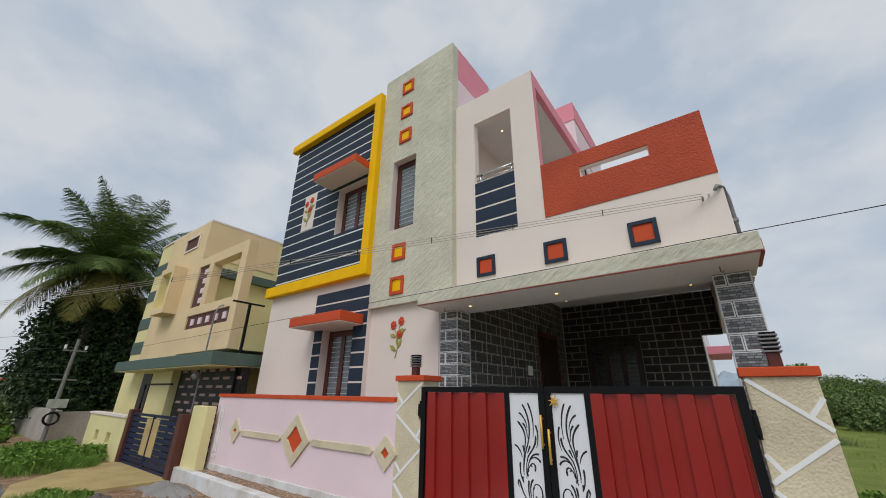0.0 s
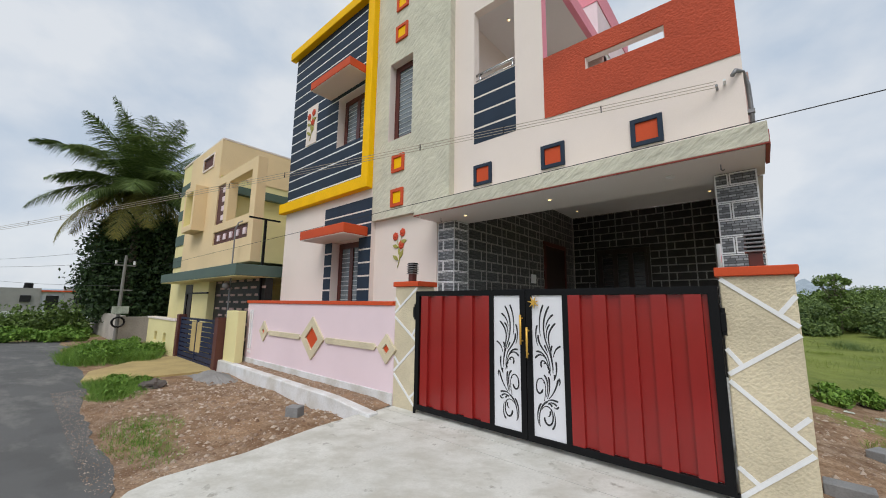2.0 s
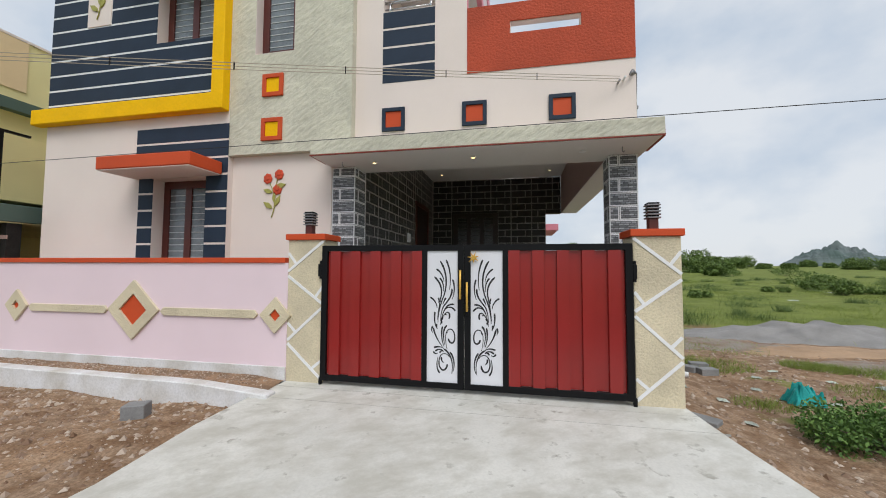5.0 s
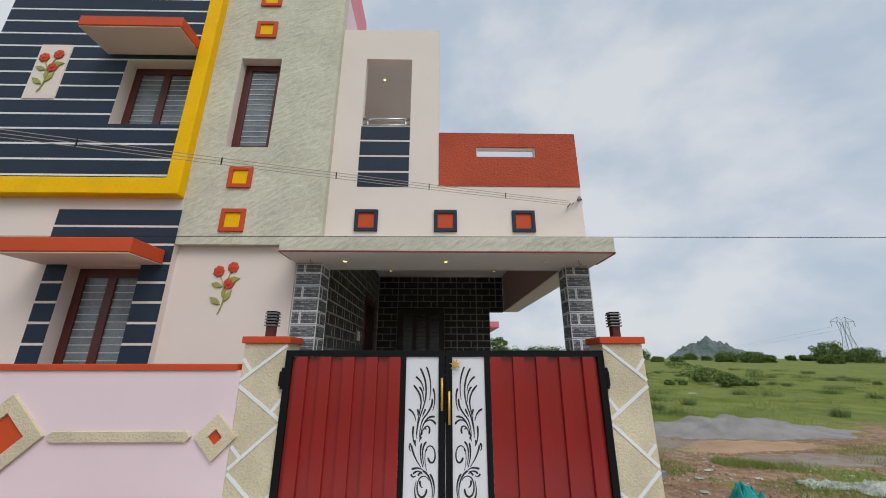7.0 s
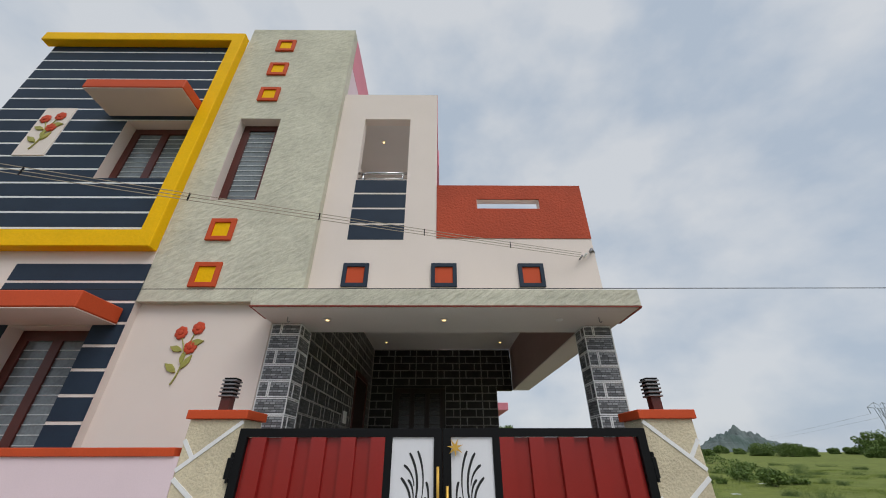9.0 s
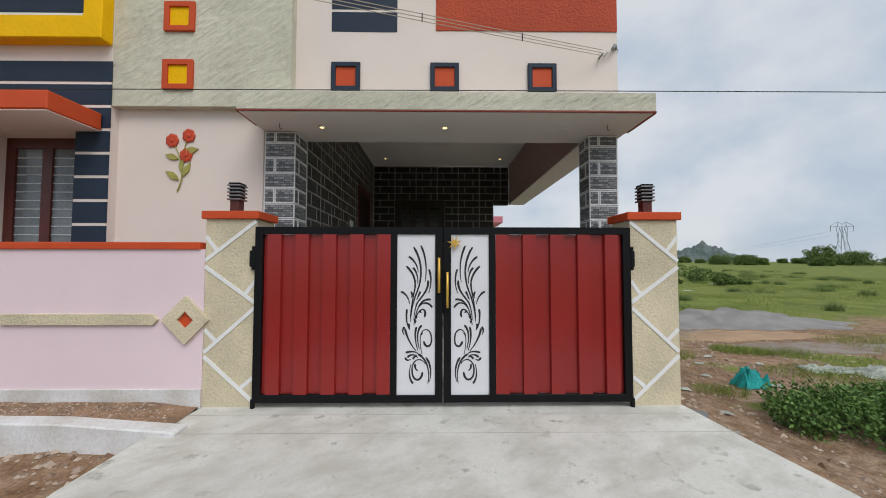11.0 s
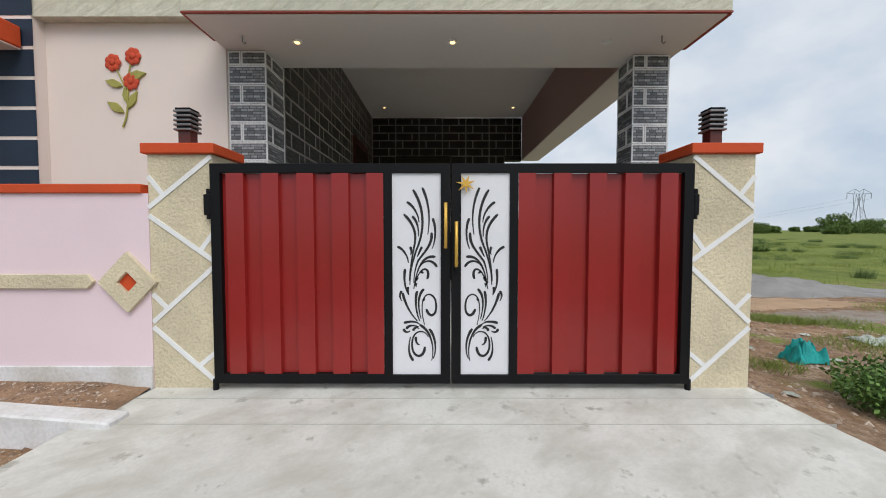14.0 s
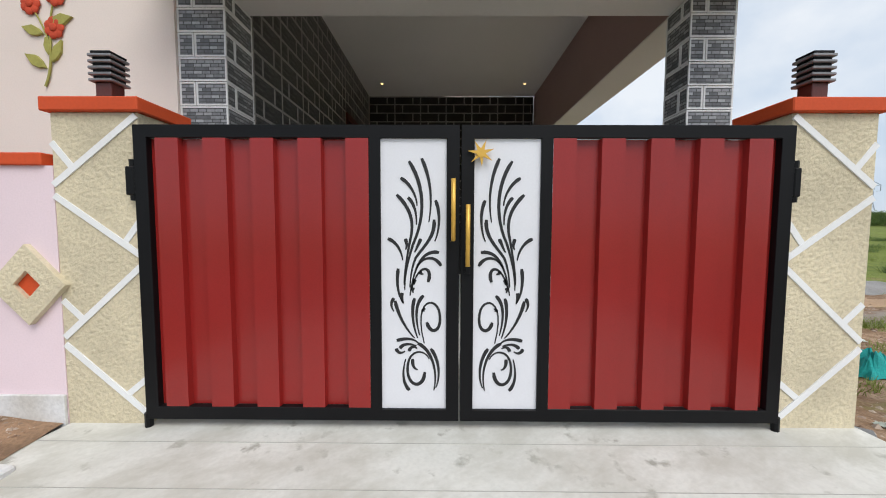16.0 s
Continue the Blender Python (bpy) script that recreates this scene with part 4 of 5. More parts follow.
def gate_leaf(hinge, meet, sign):
    """One leaf: black tube frame, ribbed sheet, white scroll panel. sign: which way it opens across x."""
    y0, y1 = 4.555, 4.60
    lo, hi = min(hinge, meet), max(hinge, meet)
    leaf = empty("gate_leaf", hinge, 4.58, 0.0, "black framed maroon steel gate leaf with white scroll panel, shut", "gate", "gate leaves")
    X = lambda d: hinge + sign * d
    wide = hi - lo
    p1, p0 = wide - 0.072, wide - 0.443
    a = p0 - 0.064
    holes = [tuple(sorted((X(0.075), X(a)))) + (0.075, 1.62), tuple(sorted((X(p0), X(p1)))) + (0.068, 1.618)]
    part("frame", holed(lo, hi, 0.0, 1.69, y0, y1, holes), M_BLACK, leaf, "black enamelled tube frame", 0.004)
    # ribbed sheet
    prof, u = [(0.076, 0.0)], 0.122
    pitch = (a - 0.122 - 0.13) / 4
    for i in range(5):
        prof += [(u - 0.004, 0.0), (u + 0.002, -0.038), (u + 0.128, -0.038), (u + 0.134, 0.0)] if i < 4 else [(u - 0.004, 0.0), (u + 0.002, -0.038), (a - 0.001, -0.038)]
        u += pitch
    bm = bmesh.new()
    cols = [(bm.verts.new((X(d), 4.597 + o, 0.077)), bm.verts.new((X(d), 4.597 + o, 1.618))) for d, o in prof]
    for c, d in zip(cols, cols[1:]):
        bm.faces.new((c[0], d[0], d[1], c[1]))
    bmesh.ops.recalc_face_normals(bm, faces=bm.faces)
    bmesh.ops.solidify(bm, geom=bm.faces, thickness=0.002)
    part("ribbed_sheet", bm, M_GATE, leaf, "glossy maroon ribbed sheet metal")
    panel = part("scroll_panel", box(min(X(p0), X(p1)), max(X(p0), X(p1)), 4.572, 4.580, 0.068, 1.618), M_GWHITE, leaf, "white enamelled panel with dark ribbons for its cut scrollwork")
    pw, ph = p1 - p0, 1.55
    # No holes are cut: raised near-black ribbons imitate the dark behind them.
    for group in (SCROLL_TOP, SCROLL_FAN, SCROLL_MID, SCROLL_LOW):
        for s in group:
            pts = bezier(s[0:2], s[2:4], s[4:6], s[6:8], 12)
            if len(s) > 8:
                pts += bezier(s[6:8], s[8:10], s[10:12], s[12:14], 12)[1:]
            pts = [Vector((p0 + u * pw / 100, 0.068 + v * ph / 100)) for u, v in pts]
            k = len(pts) - 1
            left, right = [], []
            for i, p in enumerate(pts):
                d = (pts[min(i + 1, k)] - pts[max(i - 1, 0)]).normalized()
                r = 0.0112 * (1 - 0.7 * i / k) if i else 0.0072
                left.append((X(p.x - d.y * r), p.y + d.x * r))
                right.append((X(p.x + d.y * r), p.y - d.x * r))
            bm = bmesh.new()
            va = [bm.verts.new((u, 4.5695, v)) for u, v in left]
            vb = [bm.verts.new((u, 4.5695, v)) for u, v in right]
            for i in range(k):
                bm.faces.new((va[i], va[i + 1], vb[i + 1], vb[i]))
            bmesh.ops.recalc_face_normals(bm, faces=bm.faces)
            r = bmesh.ops.extrude_face_region(bm, geom=bm.faces[:])
            bmesh.ops.translate(bm, verts=[v for v in r["geom"] if isinstance(v, bmesh.types.BMVert)], vec=(0, 0.0022, 0))
            bmesh.ops.recalc_face_normals(bm, faces=bm.faces)
            part("scroll", bm, M_HOLEDARK, panel)
    # handle on the meeting stile
    hx, hz = X(wide - 0.035), (1.22 if sign > 0 else 1.08)
    handle = part("handle", tube([(hx, 4.50, hz - 0.17), (hx, 4.50, hz + 0.17)], 0.013, sides=10), M_BRASS, leaf, "brass bar handle", smooth=True)
    for dz in (-0.13, 0.13):
        part("standoff", tube([(hx, 4.50, hz + dz), (hx, 4.556, hz + dz)], 0.009, sides=8), M_BRASS, handle)
    # hinge box on the pillar side
    part("hinge", box(min(X(-0.05), X(0.0)), max(X(-0.04), X(0.0)), 4.55, 4.60, 1.30, 1.46), M_BLACK, leaf, "black steel hinge box", 0.006)
    part("hinge_pin", tube([(X(-0.02), 4.575, 1.27), (X(-0.02), 4.575, 1.50)], 0.018, sides=8), M_BLACK, leaf)
    part("foot_pivot", tube([(X(0.0), 4.575, -0.055), (X(0.0), 4.575, 0.03)], 0.022, sides=8), M_BLACK, leaf)
    return leaf


gate_leaf(-3.485, -1.662, 1)
right_leaf = gate_leaf(0.185, -1.652, -1)
part("lock_bolt", box(-1.63, -1.60, 4.54, 4.556, 0.86, 0.98), M_BLACK, right_leaf, bevel=0.003)
star = tagged(part("gate_star", tube([(-1.545, 4.552, 1.535), (-1.545, 4.535, 1.535)], 0.025, sides=10), M_BRASS), "small brass star ornament on the gate", "ornament")
for i in range(7):
    a = 2 * math.pi * i / 7 + 0.3
    part("ray", prism([(-1.545 + 0.075 * math.cos(a), 1.535 + 0.075 * math.sin(a)), (-1.545 + 0.02 * math.cos(a + 0.6), 1.535 + 0.02 * math.sin(a + 0.6)), (-1.545 + 0.02 * math.cos(a - 0.6), 1.535 + 0.02 * math.sin(a - 0.6))], 4.54, 4.55), M_BRASS, star)

# ---- the neighbour's house ----
nb = empty("neighbour_house", -14.0, 7.0, -0.3, "lemon and peach two-storey house with green bands", "house")
NX0, NX1, NY = -18.2, -13.55, 4.80
part("wall", box(NX0, NX1, NY, 13.0, -0.3, 7.22), M_LEMON, nb, "lemon yellow plaster wall")
part("parapet_top", box(NX0 - 0.04, NX1 + 0.04, NY - 0.04, 13.04, 7.22, 7.28), M_CREAM, nb)
part("peach_front", holed(-16.9, NX1 + 0.03, 2.6, 7.215, NY - 0.05, NY - 0.002, [(-15.32, -14.2, 6.38, 6.86), (NX1 - 0.02, NX1 + 0.03, 4.06, 5.4)]), M_PEACH, nb, "peach plaster front")
part("vent_window", box(-15.30, -14.22, NY - 0.03, NY - 0.004, 6.40, 6.84), M_MAROON, nb)
part("vent_frame", holed(-15.36, -14.16, 6.34, 6.90, NY - 0.085, NY - 0.052, [(-15.30, -14.22, 6.40, 6.84)]), M_CREAM, nb)
part("box_window", holed(-15.75, -14.55, 4.0, 5.65, NY - 0.45, NY - 0.052, [(-15.58, -14.72, 4.2, 5.45)]), M_PEACH, nb, "peach box frame")
part("box_lining", holed(-15.58, -14.72, 4.2, 5.45, NY - 0.44, NY - 0.053, [(-15.565, -14.735, 4.215, 5.435)]), M_LEMON, nb)
part("side_peach", box(NX1 + 0.002, NX1 + 0.03, NY, 7.3, 5.9, 7.215), M_PEACH, nb)
for z in (5.3, 3.75):
    part("green_band", box(NX1 + 0.002, NX1 + 0.25, NY + 0.4, 13.0, z, z + 0.28), M_TEALGREEN, nb)
for z in (5.95, 4.85, 3.75, 2.85):
    part("green_band", box(NX0 + 0.002, -16.92, NY - 0.03, NY - 0.002, z, z + 0.42), M_TEALGREEN, nb)
# balcony screen over the neighbour's porch
part("screen", holed(NX1 + 0.04, -10.2, 2.62, 5.72, 4.72, 5.0, [(-13.4, -12.65, 4.05, 5.42), (-12.35, -10.55, 4.05, 5.38), (-13.4, -10.55, 3.36, 3.78)]), M_PEACH, nb, "peach plaster balcony screen", 0.01)
for z in (4.16, 4.48, 4.80, 5.12):
    part("screen_block", box(-12.93, -12.68, 4.735, 4.79, z, z + 0.17), M_PINK, nb)
part("screen_back", box(-13.399, -12.651, 4.77, 4.99, 4.051, 5.419), M_MAROON, nb)
part("screen_back", box(-13.399, -10.551, 4.77, 4.99, 3.361, 3.779), M_MAROON, nb)
for i in range(5):
    x = -13.05 + i * 0.53
    part("screen_block", box(x, x + 0.2, 4.735, 4.79, 3.47, 3.66), M_PINK, nb)
part("balcony_floor", box(NX1 + 0.04, -10.2, 5.0, 9.5, 2.62, 2.78), M_LEMON, nb)
part("balcony_end", box(-10.45, -10.2, 5.0, 9.5, 2.78, 3.85), M_LEMON, nb)
part("canopy_slab", box(-17.0, -9.62, 4.18, 9.5, 2.18, 2.48), M_TEALGREEN, nb, "dark green painted canopy slab", 0.01)
part("canopy_soffit", box(-16.97, -9.65, 4.2, 9.5, 2.16, 2.178), M_LEMON, nb)
part("porch_back", box(NX1 + 0.04, -9.7, 5.0, 5.2, -0.3, 2.16), M_CHAR, nb, "dark clad porch wall")
for z in np.arange(0.2, 2.1, 0.21):
    for i in range(6):
        x = -13.3 + i * 0.6 + (0.3 if round(z / 0.21) % 2 else 0)
        part("clad_block", box(x, x + 0.34, 4.98, 4.999, z, z + 0.065), M_BROWN, nb)
part("front_door", box(-16.0, -15.2, NY - 0.02, NY - 0.002, -0.1, 2.1), M_DOOR, nb)
# its fence and gate
nfence = tagged(part("neighbour_fence_wall", holed(-17.7, -14.0, -0.35, 0.85, 4.10, 4.28, [(-16.6, -16.2, 0.1, 0.4), (-15.4, -15.0, 0.1, 0.4)]), M_LEMON, bevel=0.01), "lemon yellow low compound wall with vents", "wall")
part("coping", box(-17.75, -13.98, 4.07, 4.31, 0.85, 0.91), M_CREAM, nfence)
tagged(part("neighbour_fence_pier", box(-10.25, -9.5, 4.30, 4.50, -0.35, 1.27), M_LEMON, bevel=0.01), "pale lemon wall pier beside the neighbour's gate", "wall")
for x in (-13.92, -10.42):
    gp = tagged(part("neighbour_gate_post", box(x - 0.1, x + 0.14, 4.12, 4.34, -0.35, 1.08), M_MAROON, bevel=0.01), "maroon painted gate post", "gate post", "neighbour gate posts")
ngate = empty("neighbour_gate", -12.1, 4.2, -0.28, "navy slatted steel double gate with ochre panels", "gate")
for a, b in ((-13.76, -12.17), (-12.13, -10.54)):
    part("gate_frame", holed(a, b, -0.24, 1.0, 4.18, 4.22, [(a + 0.05, b - 0.05, -0.18, 0.94)]), M_STEELBLUE, ngate)
    for i in range(8):
        z = -0.15 + i * 0.135
        part("gate_slat", box(a + 0.05, b - 0.05, 4.185, 4.21, z, z + 0.108), M_STEELBLUE, ngate)
for a in (-12.58, -12.08):
    part("gate_panel", box(a, a + 0.38, 4.17, 4.20, 0.05, 0.9), M_OCHRE, ngate, "ochre figured panel", 0.01)
arch = tagged(part("gate_arch_frame", tube([(-13.86, 4.3, 1.0), (-13.86, 4.3, 1.75), (-11.9, 4.3, 1.75)], 0.03, sides=6), M_BLACK), "thin black pipe frame above the neighbour's gate", "frame")
sheet("neighbour_ramp", [(-13.9, 4.2), (-13.9, 3.4), (-12.2, 2.0), (-10.9, 1.75), (-10.4, 2.6), (-10.3, 4.2)], lambda x, y: -0.235, 0.2, M_OCHRE, "ochre stained concrete ramp", "driveway")
# a black T post with a small lamp line, and a bent thin pole before the pier
tp = empty("t_post", -9.9, 4.95, -0.3, "black steel T-shaped post", "post")
part("shaft", box(-9.93, -9.87, 4.92, 4.98, -0.3, 3.78), M_BLACK, tp)
part("crossbar", box(-9.93, -9.87, 4.50, 5.35, 3.78, 3.82), M_BLACK, tp)
lp = empty("thin_lamp_pole", -10.95, 4.8, -0.3, "thin curved pipe with a hanging globe", "lamp")
part("pipe", tube([(-10.95, 4.55, -0.3), (-10.95, 4.55, 3.6), (-10.95, 4.62, 3.8), (-10.95, 4.75, 3.88), (-10.95, 4.85, 3.8)], 0.022), M_ZINC, lp)
bmg = bmesh.new()
bmesh.ops.create_uvsphere(bmg, u_segments=12, v_segments=8, radius=0.1, matrix=Matrix.Translation((-10.95, 4.45, 1.95)))
part("globe", bmg, M_ZINC, lp, smooth=True)


# ---- plants ----
def leaves_mesh(spots, size, seed, squash=0.75, bend=0.35):
    """Many small two-sided leaves round (centre, radius, count) clumps."""
    rng = np.random.default_rng(seed)
    vs, fs = [], []
    for (cx, cy, cz), r, count in spots:
        d = rng.normal(size=(count, 3))
        d /= np.linalg.norm(d, axis=1)[:, None]
        rad = r * rng.uniform(0.35, 1.05, count) ** 0.6
        p = np.array((cx, cy, cz)) + d * rad[:, None] * np.array((1, 1, squash))
        a = rng.normal(size=(count, 3))
        a /= np.linalg.norm(a, axis=1)[:, None]
        b = np.cross(a, rng.normal(size=(count, 3)))
        b /= np.linalg.norm(b, axis=1)[:, None]
        s = size * rng.uniform(0.6, 1.4, count)[:, None]
        for q, u, v in zip(p, a * s, b * s * 0.5):
            k = len(vs)
            vs += [tuple(q - u), tuple(q + v), tuple(q + u), tuple(q - v)]
            fs.append((k, k + 1, k + 2, k + 3))
    return vs, fs


def raw_part(name, vs, fs, material, parent=None, label=""):
    me = bpy.data.meshes.new(name)
    if parent:
        o = base_of(parent)
        vs = [(x - o.x, y - o.y, z - o.z) for x, y, z in vs]
    me.from_pydata(vs, [], fs)
    me.materials.append(material)
    ob = new(name, me)
    ob.parent = parent
    return tagged(ob, label)


def palm(x, y, z, tall, reach):
    p = empty("coconut_palm", x, y, z, "tall coconut palm with full drooping crown", "palm tree")
    part("trunk", tube([(x, y, z), (x + 0.2, y, z + tall * 0.4), (x + 0.15, y, z + tall)], 0.24, 0.15, 10), M_TRUNK, p, smooth=True)
    top = Vector((x + 0.15, y, z + tall))
    rng = random.Random(4)
    for i in range(42):
        a = i * 2.399 + rng.uniform(-0.2, 0.2)
        lift = 1.5 - 2.3 * i / 41
        L = reach * rng.uniform(0.85, 1.1)
        out = Vector((math.cos(a), math.sin(a), 0))
        pts = []
        q, ang = top.copy(), lift
        k = 13
        for j in range(k + 1):
            pts.append(q.copy())
            q = q + (out * math.cos(ang) + Vector((0, 0, 1)) * math.sin(ang)) * (L / k)
            ang -= (0.02 + 0.0105 * j) * (0.5 if lift > 0.85 else 1.0)
        bm = tube(pts, 0.045, 0.008, 4)
        side = out.cross(Vector((0, 0, 1)))
        for j in range(11, 12 * k):
            f = j / (12 * k)
            s = f * k
            c = int(s)
            m0 = pts[c].lerp(pts[c + 1], s - c)
            way = (pts[c + 1] - pts[c]).normalized()
            ln = reach * 0.27 * math.sin(math.pi * (0.12 + 0.86 * f)) ** 0.7
            for sg in (-1, 1):
                d = (side * sg * 0.85 + way * 0.55 + Vector((0, 0, -0.1 - 0.9 * rng.random()))).normalized()
                tip = m0 + d * ln * rng.uniform(0.8, 1.1)
                mid = m0.lerp(tip, 0.5) + Vector((0, 0, 0.06))
                w = way * 0.021
                v = [bm.verts.new(t) for t in (m0 - w * 0.5, m0 + w * 0.5, mid + w * 0.7, tip, mid - w * 0.7)]
                bm.faces.new(v)
        part("frond", bm, M_PALMDRY if i > 32 else M_PALM, p)
    for i in range(9):
        bm = bmesh.new()
        a = i * 0.7
        bmesh.ops.create_icosphere(bm, subdivisions=1, radius=0.13, matrix=Matrix.Translation(top + Vector((0.28 * math.cos(a), 0.28 * math.sin(a), -0.3 - 0.1 * (i % 3)))))
        part("coconut", bm, M_STEM, p, smooth=True)
    return p


def tree(name, x, y, z, tall, clumps, size, material, label, seed, spread, trunk_r=0.2, low=0.38):
    t = empty(name, x, y, z, label, "tree")
    rng = random.Random(seed)
    hub = Vector((x, y, z + tall * 0.35))
    bm = tube([(x, y, z), (x + 0.1, y, z + tall * 0.2), tuple(hub)], trunk_r, trunk_r * 0.7, 8)
    spots = []
    for _ in range(clumps):
        a, r = rng.uniform(0, 6.283), spread * rng.uniform(0.1, 1.0) ** 0.6
        h = rng.uniform(low, 0.95) * tall
        r *= 1.0 - 0.5 * max(0, h / tall - 0.6)
        c = Vector((x + r * math.cos(a), y + r * math.sin(a), z + h))
        spots.append((tuple(c), spread * rng.uniform(0.22, 0.42), int(90 * rng.uniform(0.7, 1.3))))
        if rng.random() < 0.4:
            tube([tuple(hub), tuple(hub.lerp(c, 0.5) + Vector((0, 0, 0.2))), tuple(c)], trunk_r * 0.4, 0.02, 5, bm)
    part("trunk", bm, M_TRUNK, t, smooth=True)
    vs, fs = leaves_mesh(spots, size, seed)
    raw_part("crown", vs, fs, material, t)
    return t


def shrub(name, x, y, w, h, count, size, material, label, seed, z=None, category="shrub", squash=0.7):
    z = ground_z(x, y) if z is None else z
    rng = random.Random(seed)
    t = empty(name, x, y, z, label, category)
    bm = bmesh.new()
    spots = []
    for i in range(max(6, count // 120)):
        a, r = rng.uniform(0, 6.283), w * math.sqrt(rng.random())
        c = (x + r * math.cos(a), y + r * math.sin(a) * 0.8, z + h * rng.uniform(0.25, 0.8) * (1 - 0.45 * r / w))
        spots.append((c, h * 0.42, 120))
        tube([(x + 0.3 * (c[0] - x), y + 0.3 * (c[1] - y), z - 0.03), c], 0.012, 0.004, 4, bm)
    part("stems", bm, M_TRUNK, t)
    vs, fs = leaves_mesh(spots, size, seed, squash)
    raw_part("leaves", vs, fs, material, t)
    return t


palm(-25.0, 4.45, -0.3, 8.0, 4.5)
tree("broadleaf_tree", -26.5, 5.5, -0.3, 6.6, 760, 0.10, M_DARKLEAF, "dense dark broadleaf tree behind the palm", 11, 2.6, 0.3, 0.17)
tree("broadleaf_tree", -34.0, 6.5, -0.3, 5.5, 50, 0.16, M_FARLEAF, "green tree behind the compound wall", 12, 3.2)
for i, (x, y, w) in enumerate(((-27, 2.8, 1.2), (-30, 1.6, 1.4), (-33, 2.0, 1.6), (-27, 0.4, 1.0), (-29, -1.5, 1.5), (-36, 0.5, 2.0), (-34, -2.5, 2.0), (-31, -4.5, 1.8), (-23.6, -1.4, 1.2), (-23.4, -0.1, 1.1), (-23.0, 1.1, 1.1), (-22.6, 2.2, 0.9), (-24.8, 2.4, 0.9), (-25.4, 0.6, 1.1))):
    shrub("roadside_bush", x, y, w, 0.6, 1500, 0.075, M_BUSH, "overgrown bright green roadside weeds", 30 + i)
for i, (x, y) in enumerate(((-26.6, 0.75), (-26.6, 2.3))):
    shrub("young_tree", x, y, 0.7, 2.1, 1500, 0.09, M_FARLEAF, "small young tree before the white boundary wall", 45 + i, category="tree", squash=0.5)
for i, (x, y, w) in enumerate(((-15.4, 2.9, 0.9), (-16.8, 2.9, 1.0), (-14.4, 2.6, 0.7), (-15.0, 3.6, 0.7), (-17.8, 3.4, 0.9))):
    shrub("fence_weeds", x, y, w, 0.5, 2400, 0.042, M_BUSH, "dense green weeds before the fence", 50 + i)
for i, (x, y, w, h) in enumerate(((-9.7, 2.35, 0.45, 0.3), (-10.2, 2.2, 0.35, 0.22), (-9.0, 2.0, 0.3, 0.15))):
    shrub("verge_weeds", x, y, w, h, 800, 0.035, M_BUSH, "low green weeds on the verge", 60 + i)
shrub("creeping_bush", 3.0, 4.95, 0.85, 0.5, 12000, 0.024, M_CREEPER, "low leafy green bush on the rubble", 70)
shrub("creeping_bush", 4.4, 4.9, 1.0, 0.5, 10000, 0.027, M_CREEPER, "low leafy green bush on the rubble", 71)
for i, (x, y, w, h) in enumerate(((19.3, 28, 0.6, 1.2), (16.8, 30, 0.7, 0.45), (21.5, 29, 0.8, 0.5), (26, 40, 1.6, 1.5), (9.5, 25, 0.8, 0.6), (29, 60, 2, 1.4), (38, 62, 2.5, 1.5), (21, 33, 1.0, 0.9), (12.0, 40, 1.1, 1.5), (18.4, 56, 1.6, 2.0), (10.0, 48, 1.7, 1.1), (11.8, 56, 2.4, 1.3), (14.0, 50, 1.8, 1.0))):
    shrub("field_shrub", x, y, w, h, 1200, 0.085, M_FARLEAF, "scrubby thorn bush in the meadow", 80 + i)
rngt = random.Random(9)
for i, (x, y, w, h) in enumerate(((1.6, 38, 1.8, 2.3), (3.4, 40, 1.9, 2.6), (5.3, 37, 1.7, 2.1), (6.8, 39, 1.6, 2.4), (8.6, 42, 1.9, 2.2), (2.6, 33, 1.2, 1.3), (6.0, 33, 1.1, 1.2), (4.2, 46, 2.4, 3.0), (8.0, 48, 2.4, 2.8))):
    shrub("field_thicket", x, y, w, h * 0.88, 4200, 0.10, M_THICKET, "dense dark green thicket in the meadow", 130 + i)
for i, (x, y, w, h) in enumerate(((1.3, 11.6, 0.4, 0.42), (2.1, 12.3, 0.6, 0.4), (2.9, 12.8, 0.5, 0.3))):
    shrub("rubble_weeds", x, y, w, h, 800, 0.05, M_BUSH, "broad-leaved green weeds beside the rubble", 150 + i)
tree("field_tree", 4.1, 35, ground_z(4.1, 35) - 0.1, 3.9, 46, 0.08, M_FARLEAF, "slender dark green tree in the meadow", 299, 0.9, 0.06, 0.2)
for i in range(34):
    q = radians(2 + i * 1.75 + rngt.uniform(-0.7, 0.7))
    d = (95 if q < radians(25) else 150) * rngt.uniform(0.85, 1.2)
    h = (3.0 if q < radians(25) else 2.5) * rngt.uniform(0.5, 1.5)
    tree("field_tree", d * math.sin(q), d * math.cos(q), ground_z(d * math.sin(q), d * math.cos(q)) - 0.1, h, 60, 0.17, M_FARLEAF, "rounded green tree on the meadow's edge", 200 + i, h * 1.0, 0.12, 0.12)
for i, (x, y, h) in enumerate(((27, 60, 1.7), (31, 66, 1.8), (17, 66, 1.6), (122, 118, 5.6), (112, 108, 3.4))):
    tree("field_tree", x, y, ground_z(x, y) - 0.1, h, 34, 0.26, M_FARLEAF, "rounded green tree on the meadow's edge", 260 + i, h * 0.7, 0.12, 0.2)


